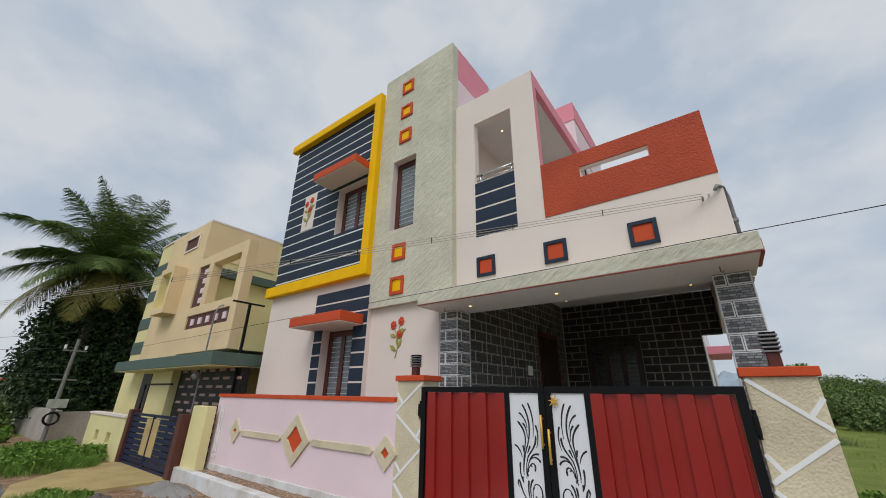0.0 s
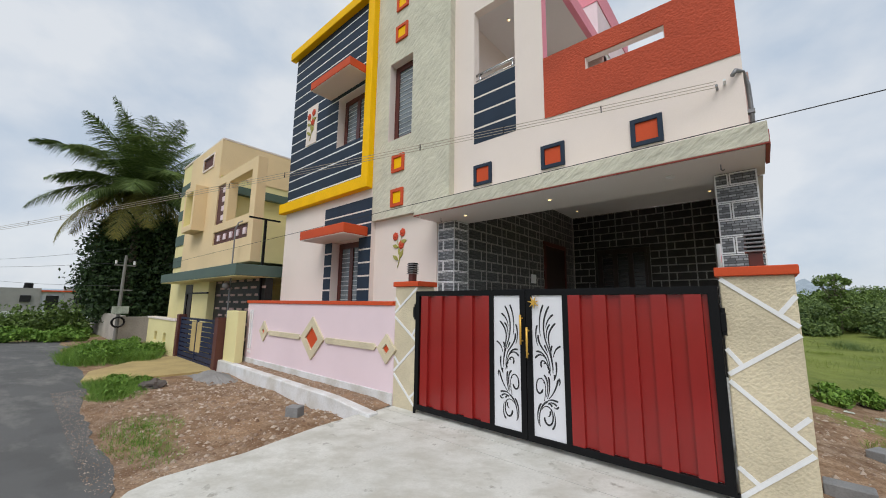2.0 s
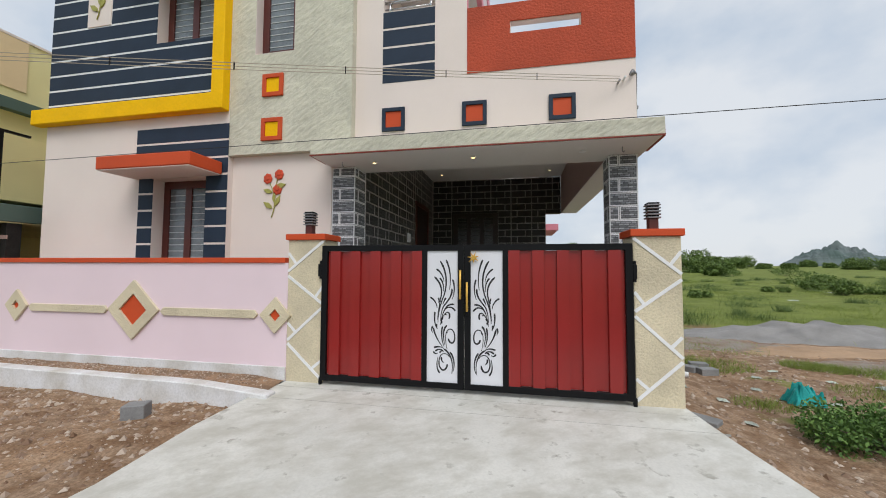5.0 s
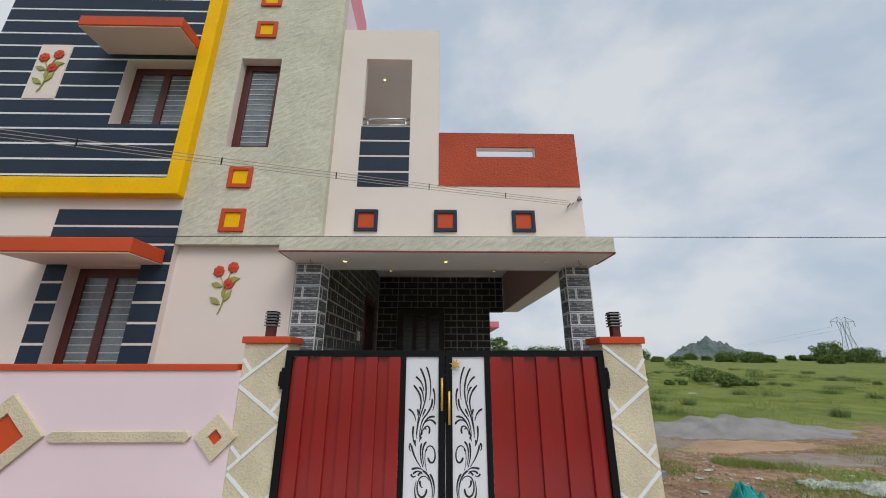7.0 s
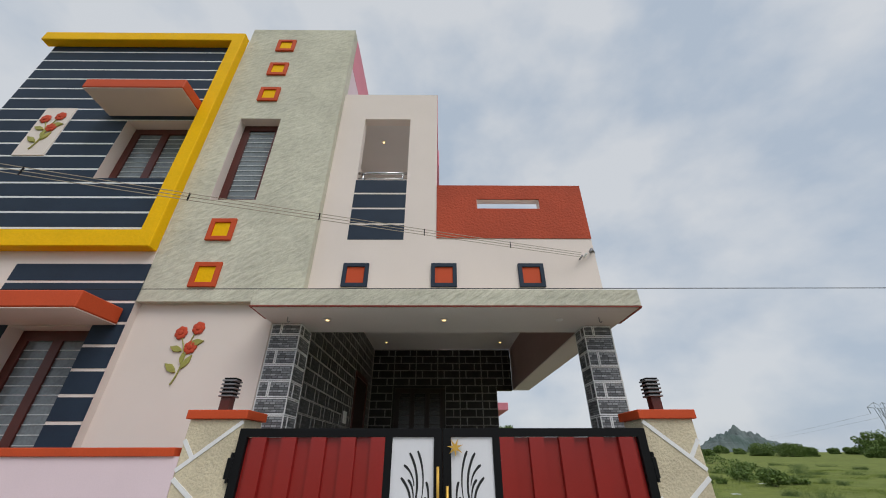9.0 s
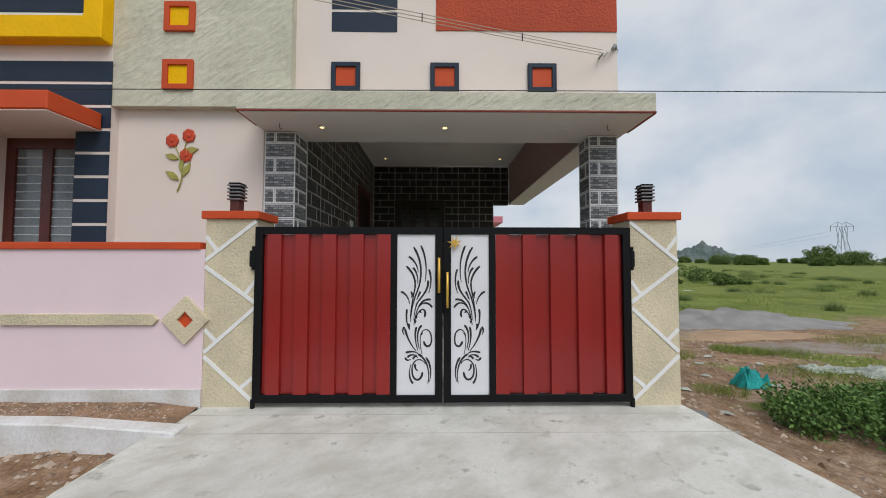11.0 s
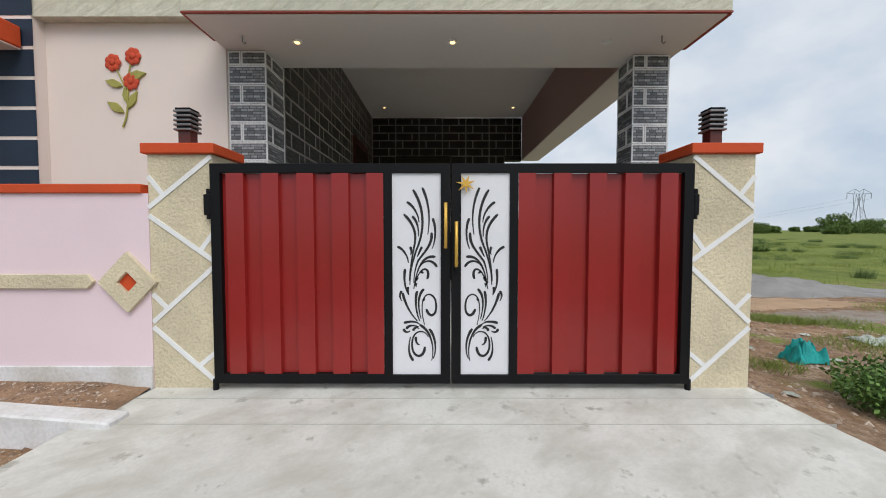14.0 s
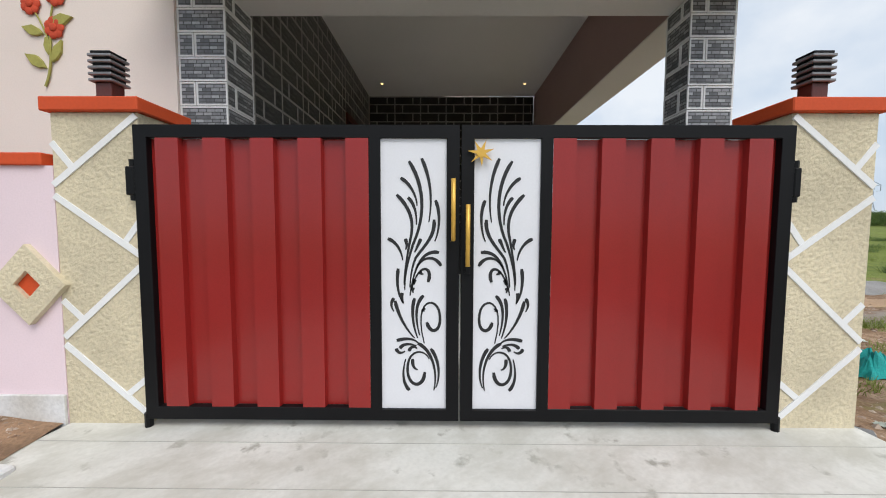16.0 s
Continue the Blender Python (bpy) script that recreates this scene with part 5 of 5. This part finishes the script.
def blades(name, patches, label, seed, tall=0.12, material=M_GRASS):
    """Grass: separate blades in loose patches (centre x, y, radius, count)."""
    rng = np.random.default_rng(seed)
    vs, fs = [], []
    for px, py, r, count in patches:
        for _ in range(int(count * 2.0)):
            a, d = rng.uniform(0, 6.283), r * 1.35 * rng.random() ** 0.75
            x, y = px + d * math.cos(a), py + d * math.sin(a) * 0.7
            z, h, t = ground_z(x, y), tall * rng.uniform(0.4, 1.3), rng.uniform(0, 6.283)
            w, lx, ly = 0.003 + h * 0.013, rng.normal() * h * 0.6, rng.normal() * h * 0.6
            k = len(vs)
            vs += [(x - w * math.cos(t), y - w * math.sin(t), z - 0.01), (x + w * math.cos(t), y + w * math.sin(t), z - 0.01), (x + lx, y + ly, z + h)]
            fs.append((k, k + 1, k + 2))
    ob = raw_part(name, vs, fs, material)
    return tagged(ob, label, "grass", kind="stuff")


blades("grass", [(-14.6, 2.5, 1.0, 2200), (-15.8, 2.7, 1.2, 2600), (-17.2, 3.0, 1.2, 2400), (-13.9, 3.3, 0.5, 900)], "tall feathery weeds before the neighbour's fence", 4, 0.27, M_BUSH)
blades("grass", [(-9.6, 2.25, 0.55, 1500), (-10.3, 2.15, 0.5, 1000), (-8.9, 2.0, 0.35, 500)], "long tufted grass on the verge", 14, 0.13, M_BUSH)
blades("grass", [(-5.6, 1.85, 0.4, 500), (-6.3, 2.0, 0.5, 600), (-9.0, 2.1, 0.5, 900), (-9.6, 2.4, 0.6, 1100), (-5.0, 1.9, 0.3, 200)], "thin green grass along the road's edge", 5, 0.06, M_BUSH)
blades("grass", [(2.4, 8.5, 0.8, 1800), (4.6, 8.6, 0.45, 1600), (5.3, 8.4, 0.5, 600), (4.6, 6.9, 0.7, 900), (6.2, 7.0, 1.2, 1500), (3.2, 10.4, 1.2, 700), (2.3, 6.2, 0.3, 300), (9.0, 9.0, 1.5, 2500)], "loose green grass on the rubble", 6, 0.09)
meadow = [(rngt.uniform(1, 40), rngt.uniform(13, 45), rngt.uniform(0.4, 2.6), 210) for _ in range(190)]
blades("meadow_grass", meadow, "scattered taller meadow grass", 8, 0.15)
scrub = [(rngt.uniform(1, 46), rngt.uniform(14, 60), rngt.uniform(0.25, 0.9), 130) for _ in range(110)]
blades("meadow_scrub", scrub, "low dark scrub tufts in the meadow", 9, 0.34, M_THICKET)


# ---- rubble, stones, litter ----
def stone(name, x, y, s, seed, material, label, category="stone", squash=0.6, sink=0.25):
    bm = bmesh.new()
    bmesh.ops.create_icosphere(bm, subdivisions=3, radius=s)
    for v in bm.verts:
        v.co *= 1 + 0.55 * noise.noise(v.co * (1.5 / s) + Vector((seed * 3.1, 0, 0))) + 0.22 * noise.noise(v.co * (4.5 / s) + Vector((seed, 0, 0)))
        v.co.z *= squash
    bmesh.ops.translate(bm, verts=bm.verts, vec=(x, y, ground_z(x, y) + s * squash * (1 - sink) - 0.02))
    return tagged(part(name, bm, material), label, category)


stone("stone", -9.05, 2.62, 0.19, 5, M_ROCK, "dark brown rock on the verge")


def block(x, y, w, d, h, turn, material=M_BLOCK, name="concrete_block", label="grey concrete block lying on the rubble"):
    bm = box(-w / 2, w / 2, -d / 2, d / 2, 0, h)
    bmesh.ops.bevel(bm, geom=bm.edges[:], offset=0.008, segments=1, affect="EDGES")
    bmesh.ops.rotate(bm, verts=bm.verts, matrix=Matrix.Rotation(radians(turn), 3, "Z"))
    bmesh.ops.translate(bm, verts=bm.verts, vec=(x, y, ground_z(x, y) - 0.025))
    return tagged(part(name, bm, material), label, "block")


block(-5.12, 3.62, 0.22, 0.17, 0.17, 25, label="rough grey concrete lump lying by the kerb")
block(0.95, 6.12, 0.36, 0.2, 0.15, -4)
block(0.98, 4.95, 0.34, 0.2, 0.06, -40)
for x, y, a in ((1.44, 7.95, 60), (1.72, 7.72, -12), (2.02, 7.85, -40), (2.3, 7.72, 10), (2.32, 8.1, -10)):
    block(x, y, 0.30, 0.18, 0.14, a)
part_pipe = tagged(part("pipe_offcut", tube([(1.50, 7.52, ground_z(1.5, 7.52) + 0.045), (1.78, 7.22, ground_z(1.78, 7.22) + 0.045)], 0.045, sides=12), M_WHITE, smooth=True), "white plastic pipe offcut on the rubble", "pipe")


def crumpled(name, x, y, w, d, h, seed, material, label, category):
    """A crumpled sheet lying on the ground."""
    k = 16
    vs = []
    for j in range(k + 1):
        for i in range(k + 1):
            u, v = i / k - 0.5, j / k - 0.5
            px = x + u * w + 0.12 * w * noise.noise((u * 4, v * 4, seed))
            py = y + v * d + 0.12 * d * noise.noise((u * 4, v * 4, seed + 5))
            lift = max(0.0, 1 - (2 * max(abs(u), abs(v))) ** 4)
            vs.append((px, py, ground_z(px, py) + 0.015 + h * lift * (0.35 + 1.3 * abs(noise.noise((u * 4.2, v * 4.2, seed + 9))) + 0.35 * abs(noise.noise((u * 11, v * 11, seed + 3))))))
    fs = [(j * (k + 1) + i, j * (k + 1) + i + 1, (j + 1) * (k + 1) + i + 1, (j + 1) * (k + 1) + i) for j in range(k) for i in range(k)]
    ob = raw_part(name, vs, fs, material)
    return tagged(ob, label, category)


crumpled("sack", 2.92, 6.45, 0.38, 0.34, 0.27, 1, M_CLOTH, "crumpled turquoise woven sack", "sack")
crumpled("plastic_sheet", 5.6, 6.9, 1.0, 0.7, 0.14, 2, M_PALE, "torn pale plastic sheeting", "litter")
crumpled("sack", 2.3, 10.9, 0.4, 0.4, 0.12, 6, M_CLOTH, "crumpled turquoise woven sack", "sack")
crumpled("sack", 3.2, 12.3, 0.45, 0.45, 0.12, 7, M_CLOTH, "crumpled turquoise woven sack", "sack")
crumpled("sack", 6.0, 6.35, 0.4, 0.4, 0.18, 3, M_CLOTH, "crumpled turquoise woven sack", "sack")
crumpled("plastic_sheet", 4.9, 7.2, 0.7, 0.5, 0.08, 4, M_PALE, "torn pale plastic sheeting", "litter")
for i, (x, y) in enumerate(((2.3, 5.3), (2.9, 5.2), (2.6, 6.9), (3.3, 6.4), (4.1, 7.6), (3.0, 7.6), (1.4, 6.5), (4.4, 6.2), (1.8, 6.2), (3.6, 8.2), (1.6, 5.2), (2.1, 8.0), (1.5, 10.9), (1.9, 11.0), (2.2, 10.8), (14, 24), (20, 30), (28, 36))):
    crumpled("litter", x, y, 0.14 if y < 20 else 0.5, 0.08 if y < 20 else 0.3, 0.025, 20 + i, M_PALE, "pale scrap of paper or plastic", "litter")


def scatter(name, area, count, smin, smax, material, label, seed, lie=ground_z):
    """Loose stones nobody could count."""
    rng = np.random.default_rng(seed)
    vs, fs = [], []
    x0, x1, y0, y1 = area
    for _ in range(count):
        x, y = rng.uniform(x0, x1), rng.uniform(y0, y1)
        s = smin + (smax - smin) * rng.random() ** 4
        z = lie(x, y)
        k = len(vs)
        q = rng.uniform(0.5, 1.2, 6) * s
        t = rng.uniform(0, 6.283)
        c, d = math.cos(t), math.sin(t)
        for px, py, pz in ((q[0], 0, 0), (0, q[1], 0), (-q[2], 0, 0), (0, -q[3], 0), (0, 0, q[4] * 0.7), (0, 0, -q[5] * 0.4)):
            vs.append((x + px * c - py * d, y + px * d + py * c, z + pz))
        fs += [(k + a, k + b, k + e) for a, b, e in ((0, 1, 4), (1, 2, 4), (2, 3, 4), (3, 0, 4), (1, 0, 5), (2, 1, 5), (3, 2, 5), (0, 3, 5))]
    ob = raw_part(name, vs, fs, material)
    return tagged(ob, label, "rubble", kind="stuff")


M_RUB = leaf_material("mixed_rubble", (0.17, 0.095, 0.055), (0.50, 0.41, 0.33))
scatter("gravel", (-10.3, -8.4, 3.45, 4.1), 1500, 0.008, 0.03, M_GRAVEL, "loose grey crushed stone", 7)
scatter("rubble", (-9.5, -4.2, 1.75, 4.1), 4200, 0.006, 0.05, M_RUB, "broken brick and stone rubble on red earth", 1)
scatter("rubble", (0.85, 7.0, 1.0, 10.5), 9000, 0.006, 0.05, M_RUB, "broken brick and stone rubble on red earth", 2)
scatter("rubble", (-10.2, -4.1, 4.28, 4.57), 4200, 0.005, 0.022, M_RUB, "crumbs of stone on the soil bed", 3, bed_z)


def heap(name, cx, cy, rx, ry, h, material, label, seed):
    k, m = 90, 26
    vs = [(cx, cy, ground_z(cx, cy) + h)]
    for j in range(1, m + 1):
        for i in range(k):
            a = 2 * math.pi * i / k
            r = j / m * (1 + 0.35 * noise.noise((math.cos(a) * 1.5, math.sin(a) * 1.5, seed)) + 0.22 * noise.noise((math.cos(a) * 6, math.sin(a) * 6, seed)))
            x, y = cx + rx * r * math.cos(a), cy + ry * r * math.sin(a)
            vs.append((x, y, ground_z(x, y) + h * (1 - smooth01(0, 1, j / m)) * (1 + 0.4 * noise.noise((x * 2, y * 2, seed))) + 0.02 * noise.noise((x * 9, y * 9, seed)) + 0.012 - 0.06 * (j == m)))
    fs = [(0, 1 + i, 1 + (i + 1) % k) for i in range(k)]
    for j in range(m - 1):
        for i in range(k):
            a, b = 1 + j * k + i, 1 + j * k + (i + 1) % k
            fs.append((a, a + k, b + k, b))
    ob = raw_part(name, vs, fs, material)
    for p in ob.data.polygons:
        p.use_smooth = True
    return tagged(ob, label, "heap", kind="stuff")


heap("gravel_heap", 7.2, 12.2, 4.2, 1.2, 0.42, M_GRAVEL, "low grey heap of crushed stone", 1)
heap("gravel_spread", 3.6, 10.6, 1.9, 0.9, 0.03, M_GRIT, "grey crushed stone spread on the earth", 4)
heap("sand_spread", 6.0, 10.3, 2.8, 0.6, 0.03, M_SANDY, "orange sandy earth before the gravel heap", 6)
heap("gravel_spread", 6.4, 8.8, 2.2, 0.5, 0.02, M_GRIT, "grey crushed stone spread on the earth", 2)
heap("gravel_spread", -9.4, 3.8, 1.1, 0.32, 0.12, M_GRAVEL, "grey sand heap at the kerb's end", 3)

scatter("road_grit", (-10.0, -4.3, 1.25, 1.95), 5200, 0.003, 0.014, M_RUB, "grit strewn over the asphalt's edge", 9, lambda x, y: -0.277)
scatter("gravel", (4.4, 8.4, 8.35, 9.3), 2600, 0.008, 0.03, M_GRIT, "loose grey stones on the earth", 10)
scatter("gravel", (2.0, 5.4, 9.9, 11.4), 2600, 0.008, 0.03, M_GRIT, "loose grey stones on the earth", 11)

# ---- wires ----
def wire(name, a, b, sag, r, material, label, k=40):
    pts = [tuple(Vector(a).lerp(Vector(b), i / k) - Vector((0, 0, sag * 4 * (i / k) * (1 - i / k)))) for i in range(k + 1)]
    return tagged(part(name, tube(pts, r, sides=5), material), label, "wire"), pts


for dz in (0.0, 0.05, 0.10):
    w, pts = wire("service_cable", (0.30, 5.33, 3.88 + dz * 0.7), (-32.2, -7.6, 2.92 + dz), 0.45, 0.004, M_WIRE2, "pale overhead service cable", 60)
for i in range(1, 20):
    p = pts[i * 2]
    tagged(part("cable_spacer", box(p[0] - 0.005, p[0] + 0.005, p[1] - 0.005, p[1] + 0.005, p[2] - 0.08, p[2] + 0.008), M_BLACK), "small black spacer on the overhead cables", "cable spacer", "cable spacers")
wire("thin_wire", (45.0, 5.25, 3.53), (-30.0, 4.445, 2.92), 0.0, 0.005, M_WIRE, "thin black overhead wire", 30)
for z, y in ((4.3, -1.0), (4.9, 0.0), (3.3, 1.5)):
    wire("far_wire", (-20.0, 3.5, z - 1.2), (-70.0, y - 6, z + 1.0), 0.3, 0.008, M_WIRE, "far overhead line wire", 20)
pole = empty("utility_pole", -20.0, 3.5, -0.3, "weathered concrete utility pole with small sign", "utility pole")
part("shaft", tube([(-20.0, 3.5, -0.3), (-20.0, 3.5, 3.4)], 0.075, 0.05, 8), M_POLE, pole)
for z in (2.95, 1.9):
    part("crossarm", box(-20.03, -19.97, 3.15, 3.85, z, z + 0.05), M_POLE, pole)
for y in (3.2, 3.5, 3.8):
    part("insulator", tube([(-20.0, y, 3.03), (-20.0, y, 3.18)], 0.04, sides=8), M_WHITE, pole)
part("sign_plate", box(-19.87, -19.85, 3.25, 3.8, 0.95, 1.25), M_PALE, pole, "faded notice plate")
part("coil", tube([(-19.85, 3.5 + 0.2 * math.cos(a), 0.6 + 0.2 * math.sin(a)) for a in np.linspace(0, 6.28, 14)], 0.04), M_BLACK, pole)

# compound wall and white house at the road's end
fw = tagged(part("far_compound_wall", box(-29.0, -20.2, 3.6, 3.8, -0.35, 0.85), M_COMPOUND), "weathered plastered compound wall at the junction", "wall")
part("wall_return", box(-20.4, -20.2, 3.8, 12, -0.35, 0.80), M_COMPOUND, fw)
fh = empty("far_house", -62, 5.5, -0.3, "low white and grey house at the road's end", "house")
part("wall", box(-66, -60, -1.2, 10.0, -0.3, 2.35), M_FARWALL, fh, "white plaster wall")
part("wall", box(-62, -59.8, -1.6, 2.4, -0.3, 2.7), M_FARGREY, fh, "grey plaster block")
part("wall", box(-62, -59.7, 4.2, 6.6, -0.3, 2.75), M_FARGREY, fh, "grey plaster block")
part("roof_edge", box(-66.2, -59.6, 2.4, 10.2, 2.35, 2.5), M_ORANGE, fh, "orange red roof edge")
part("canopy", box(-60.0, -59.2, 6.7, 9.8, 1.95, 2.05), M_FARWALL, fh)
for y, w, z0 in ((0.9, 0.8, 1.2), (2.8, 1.0, 0.2), (5.0, 0.9, 1.0), (7.6, 0.9, 1.0)):
    part("window", box(-59.85, -59.65, y, y + w, z0, 1.9), M_DARKPANE, fh)
tank = tagged(part("water_tank", tube([(-61, 1.4, 2.7), (-61, 1.4, 3.2), (-61, 1.4, 3.3)], 0.38, 0.32, 14), M_BLACK), "black plastic roof water tank", "water tank")
tagged(part("far_boundary_wall", box(-45.2, -45, -8, 9, -0.35, 0.55), M_FARWALL), "long white boundary wall", "wall")


# ---- distance: hill and pylon ----
def hill(name, cx, cy, rx, ry, h, label, seed, foot=-1.5, mat=M_HILL):
    k, m = 60, 24
    vs = []
    for j in range(m + 1):
        for i in range(k + 1):
            u, v = 2 * i / k - 1, 2 * j / m - 1
            e = max(0.0, 1 - (abs(u) ** 1.6 + abs(v) ** 2))
            z = h * e ** 0.85 * (0.85 + 0.5 * noise.noise((u * 4, v * 3, seed)) + 0.2 * noise.noise((u * 14, v * 9, seed)))
            vs.append((cx + u * rx, cy + v * ry, z + foot))
    fs = [(j * (k + 1) + i, j * (k + 1) + i + 1, (j + 1) * (k + 1) + i + 1, (j + 1) * (k + 1) + i) for j in range(m) for i in range(k)]
    ob = raw_part(name, vs, fs, mat)
    return tagged(ob, label, "hill", kind="structure")


hill("hill", 655, 900, 112, 60, 50, "distant rocky hill with scrub", 2, 3.0)
# The two far ranges carry their haze as paint.
hill("hill", 60, 2000, 430, 200, 105, "far hill range with haze put into its blue colour", 5, mat=M_HAZEHILL)
hill("hill", -2300, 300, 300, 900, 55, "far hill range with haze put into its blue colour", 7, mat=M_HAZEHILL)
PX, PY, H = 156.5, 142.0, 15.4
PZ = ground_z(PX, PY)
pyl = empty("pylon", PX, PY, PZ, "grey steel lattice power pylon", "pylon")


def bar(name, a, b, r):
    a, b = (a[0] * 0.66, a[1], a[2]), (b[0] * 0.66, b[1], b[2])
    part(name, tube([(PX + a[0], PY + a[1], PZ + a[2]), (PX + b[0], PY + b[1], PZ + b[2])], r * 1.35, sides=4), M_PYLON, pyl)


def girth(z):
    return 2.5 - 1.5 * min(1.0, z / 9.0)


for sx in (-1, 1):
    for sy in (-1, 1):
        bar("leg", (sx * 2.5, sy * 2.5, 0), (sx, sy, 9.0), 0.085)
        bar("upper_leg", (sx, sy, 9.0), (sx * 2.7, sy * 0.5, H - 1.2), 0.07)
        bar("inner_leg", (sx, sy, 9.0), (sx * 0.8, sy * 0.5, H - 1.2), 0.05)
for z0, z1 in ((0, 3.2), (3.2, 5.8), (5.8, 7.6), (7.6, 9.0)):
    for sx in (-1, 1):
        for sy in (-1, 1):
            bar("brace", (-sx * girth(z0), sy * girth(z0), z0), (sx * girth(z1), sy * girth(z1), z1), 0.045)
    bar("strut", (-girth(z1), -girth(z1), z1), (girth(z1), -girth(z1), z1), 0.045)
for sx in (-1, 1):
    for f in (0.3, 0.62):
        bar("brace", (sx * (1 + 1.7 * f), -0.8, 9 + 6.4 * f), (sx * (1 - 0.2 * (f + 0.3)), -0.6, 9 + 6.4 * (f + 0.3)), 0.04)
    bar("peak", (sx * 2.7, 0, H - 1.2), (sx * 2.4, 0, H + 0.7), 0.06)
    bar("arm", (sx * 2.4, 0, H + 0.7), (sx * 7.2, 0, H - 0.9), 0.06)
    bar("arm", (sx * 1.9, 0, H - 1.2), (sx * 7.2, 0, H - 0.9), 0.06)
    bar("insulator_string", (sx * 7.0, 0, H - 0.9), (sx * 7.0, 0, H - 3.0), 0.09)
    bar("bridge", (sx * 2.4, 0, H + 0.7), (0, 0, H - 0.3), 0.06)
bar("bridge", (-1.9, 0, H - 1.2), (1.9, 0, H - 1.2), 0.06)
bar("insulator_string", (0, 0, H - 1.2), (0, 0, H - 3.2), 0.09)

for sx in (-1, 1):
    wire("transmission_line", (PX + sx * 4.6, PY, PZ + H - 3.0), (PX + 360 + sx * 9, PY + 640, 26.0), 5.0, 0.028, M_PYLON, "thin high-voltage line from the pylon")

# ---- elevation tiles, last ----
tile_meshes = {}


def rimmed(bm, way, rim=0.017):
    """Give each outward face of a plate a raised rim round a slightly sunk middle."""
    fronts = [f for f in bm.faces if f.normal.dot(way) > 0.9]
    bmesh.ops.inset_individual(bm, faces=fronts, thickness=rim, depth=0.0)
    bmesh.ops.inset_individual(bm, faces=fronts, thickness=0.003, depth=-0.003)
    for f in fronts:
        f.material_index = 1


def tile_mesh(w, h, facing, rim, joint, fill):
    key = (round(w, 3), round(h, 3), facing, fill.name)
    if key not in tile_meshes:
        bm = box(0, w, -0.009, 0, 0, h) if facing == "y" else box(0, 0.009, 0, w, 0, h)
        rimmed(bm, Vector((0, -1, 0)) if facing == "y" else Vector((1, 0, 0)), rim)
        me = bpy.data.meshes.new("tile")
        bm.to_mesh(me)
        bm.free()
        me.materials.append(joint)
        me.materials.append(fill)
        tile_meshes[key] = me
    return tile_meshes[key]


def clad(x, y, z, w, h, facing, parent, rim=0.017, joint=M_GROUT, fill=M_SLATE):
    ob = new("tile", tile_mesh(w, h, facing, rim, joint, fill))
    ob.parent = parent
    ob.location = Vector((x, y, z)) - base_of(parent)


def rows(u0, u1, z0, z1, tall, unit, split, whole=False):
    """Courses of a long and a short block by turns; yields (u, z, w, h)."""
    z, odd = z0, False
    while z < z1 - 0.02:
        h = min(tall, z1 - z) - 0.006
        u = u0
        while u < u1 - 0.03:
            end = min(u + unit, u1)
            cut = u + (split if odd else unit if whole else unit - split)
            for a, b in ((u, min(cut, end)), (cut, end)):
                if b - a > 0.04 and h > 0.03:
                    yield a + 0.003, z + 0.003, b - a - 0.006, h
            u = end
        z, odd = z + tall, not odd


for x0, x1, y0, y1 in COLS:
    for u, z, w, h in rows(x0, x1, 0.02, 2.95, 0.186, x1 - x0, 0.13, True):
        if w > 0.06:
            clad(u, y0 + 0.012, z, w, h, "y", house)
for u, z, w, h in rows(5.42, 5.83, 0.02, 2.95, 0.186, 0.41, 0.13, True):
    clad(-3.462, u, z, w, h, "x", house)
# Left wall: same tiles as the column, in the shaded copies.
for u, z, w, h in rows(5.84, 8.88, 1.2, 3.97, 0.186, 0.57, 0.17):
    clad(-3.462, u, z, w, h, "x", house, 0.013, M_SHADEJOINT, M_SLATESHADE)
# the deeper stretches, joined
def joined(bm, way, first, second, label="", rim=0.010):
    bm.normal_update()
    rimmed(bm, way, rim)
    ob = part("tile_cladding", bm, first, house, label)
    ob.data.materials.append(second)
    tagged(ob, kind="stuff")


# Also in the shaded slate and joint colours.
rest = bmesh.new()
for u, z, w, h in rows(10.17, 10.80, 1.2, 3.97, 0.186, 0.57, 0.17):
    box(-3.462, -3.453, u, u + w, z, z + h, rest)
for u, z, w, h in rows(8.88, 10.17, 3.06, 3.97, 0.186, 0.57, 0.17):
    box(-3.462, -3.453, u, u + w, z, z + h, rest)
joined(rest, Vector((1, 0, 0)), M_SHADEJOINT, M_SLATESHADE)
inner = bmesh.new()
for u, z, w, h in rows(5.50, 5.83, 0.02, 2.95, 0.186, 0.33, 0.12, True):
    box(0.183, 0.192, u, u + w, z, z + h, inner)
joined(inner, Vector((-1, 0, 0)), M_GROUT, M_SLATE, rim=0.017)
# Back wall tiles, coloured near black for the shade deep in the porch.
brick = bmesh.new()
for u, z, w, h in rows(-3.45, 0.19, 1.2, 3.97, 0.186, 0.57, 0.17):
    spans = [(u, u + w)]
    if z < 3.0:
        spans = [q for a, b in spans for q in ((a, min(b, -2.84)), (max(a, -1.54), b))]
    if z < 2.95:
        spans = [(a, min(b, -0.225)) for a, b in spans]
    for a, b in spans:
        if b - a > 0.05:
            box(a, b, 10.803, 10.812, z, z + h, brick)
joined(brick, Vector((0, -1, 0)), M_SHADEJOINT, M_CHAR, "porch back wall tiles with shade put into their dark colour")
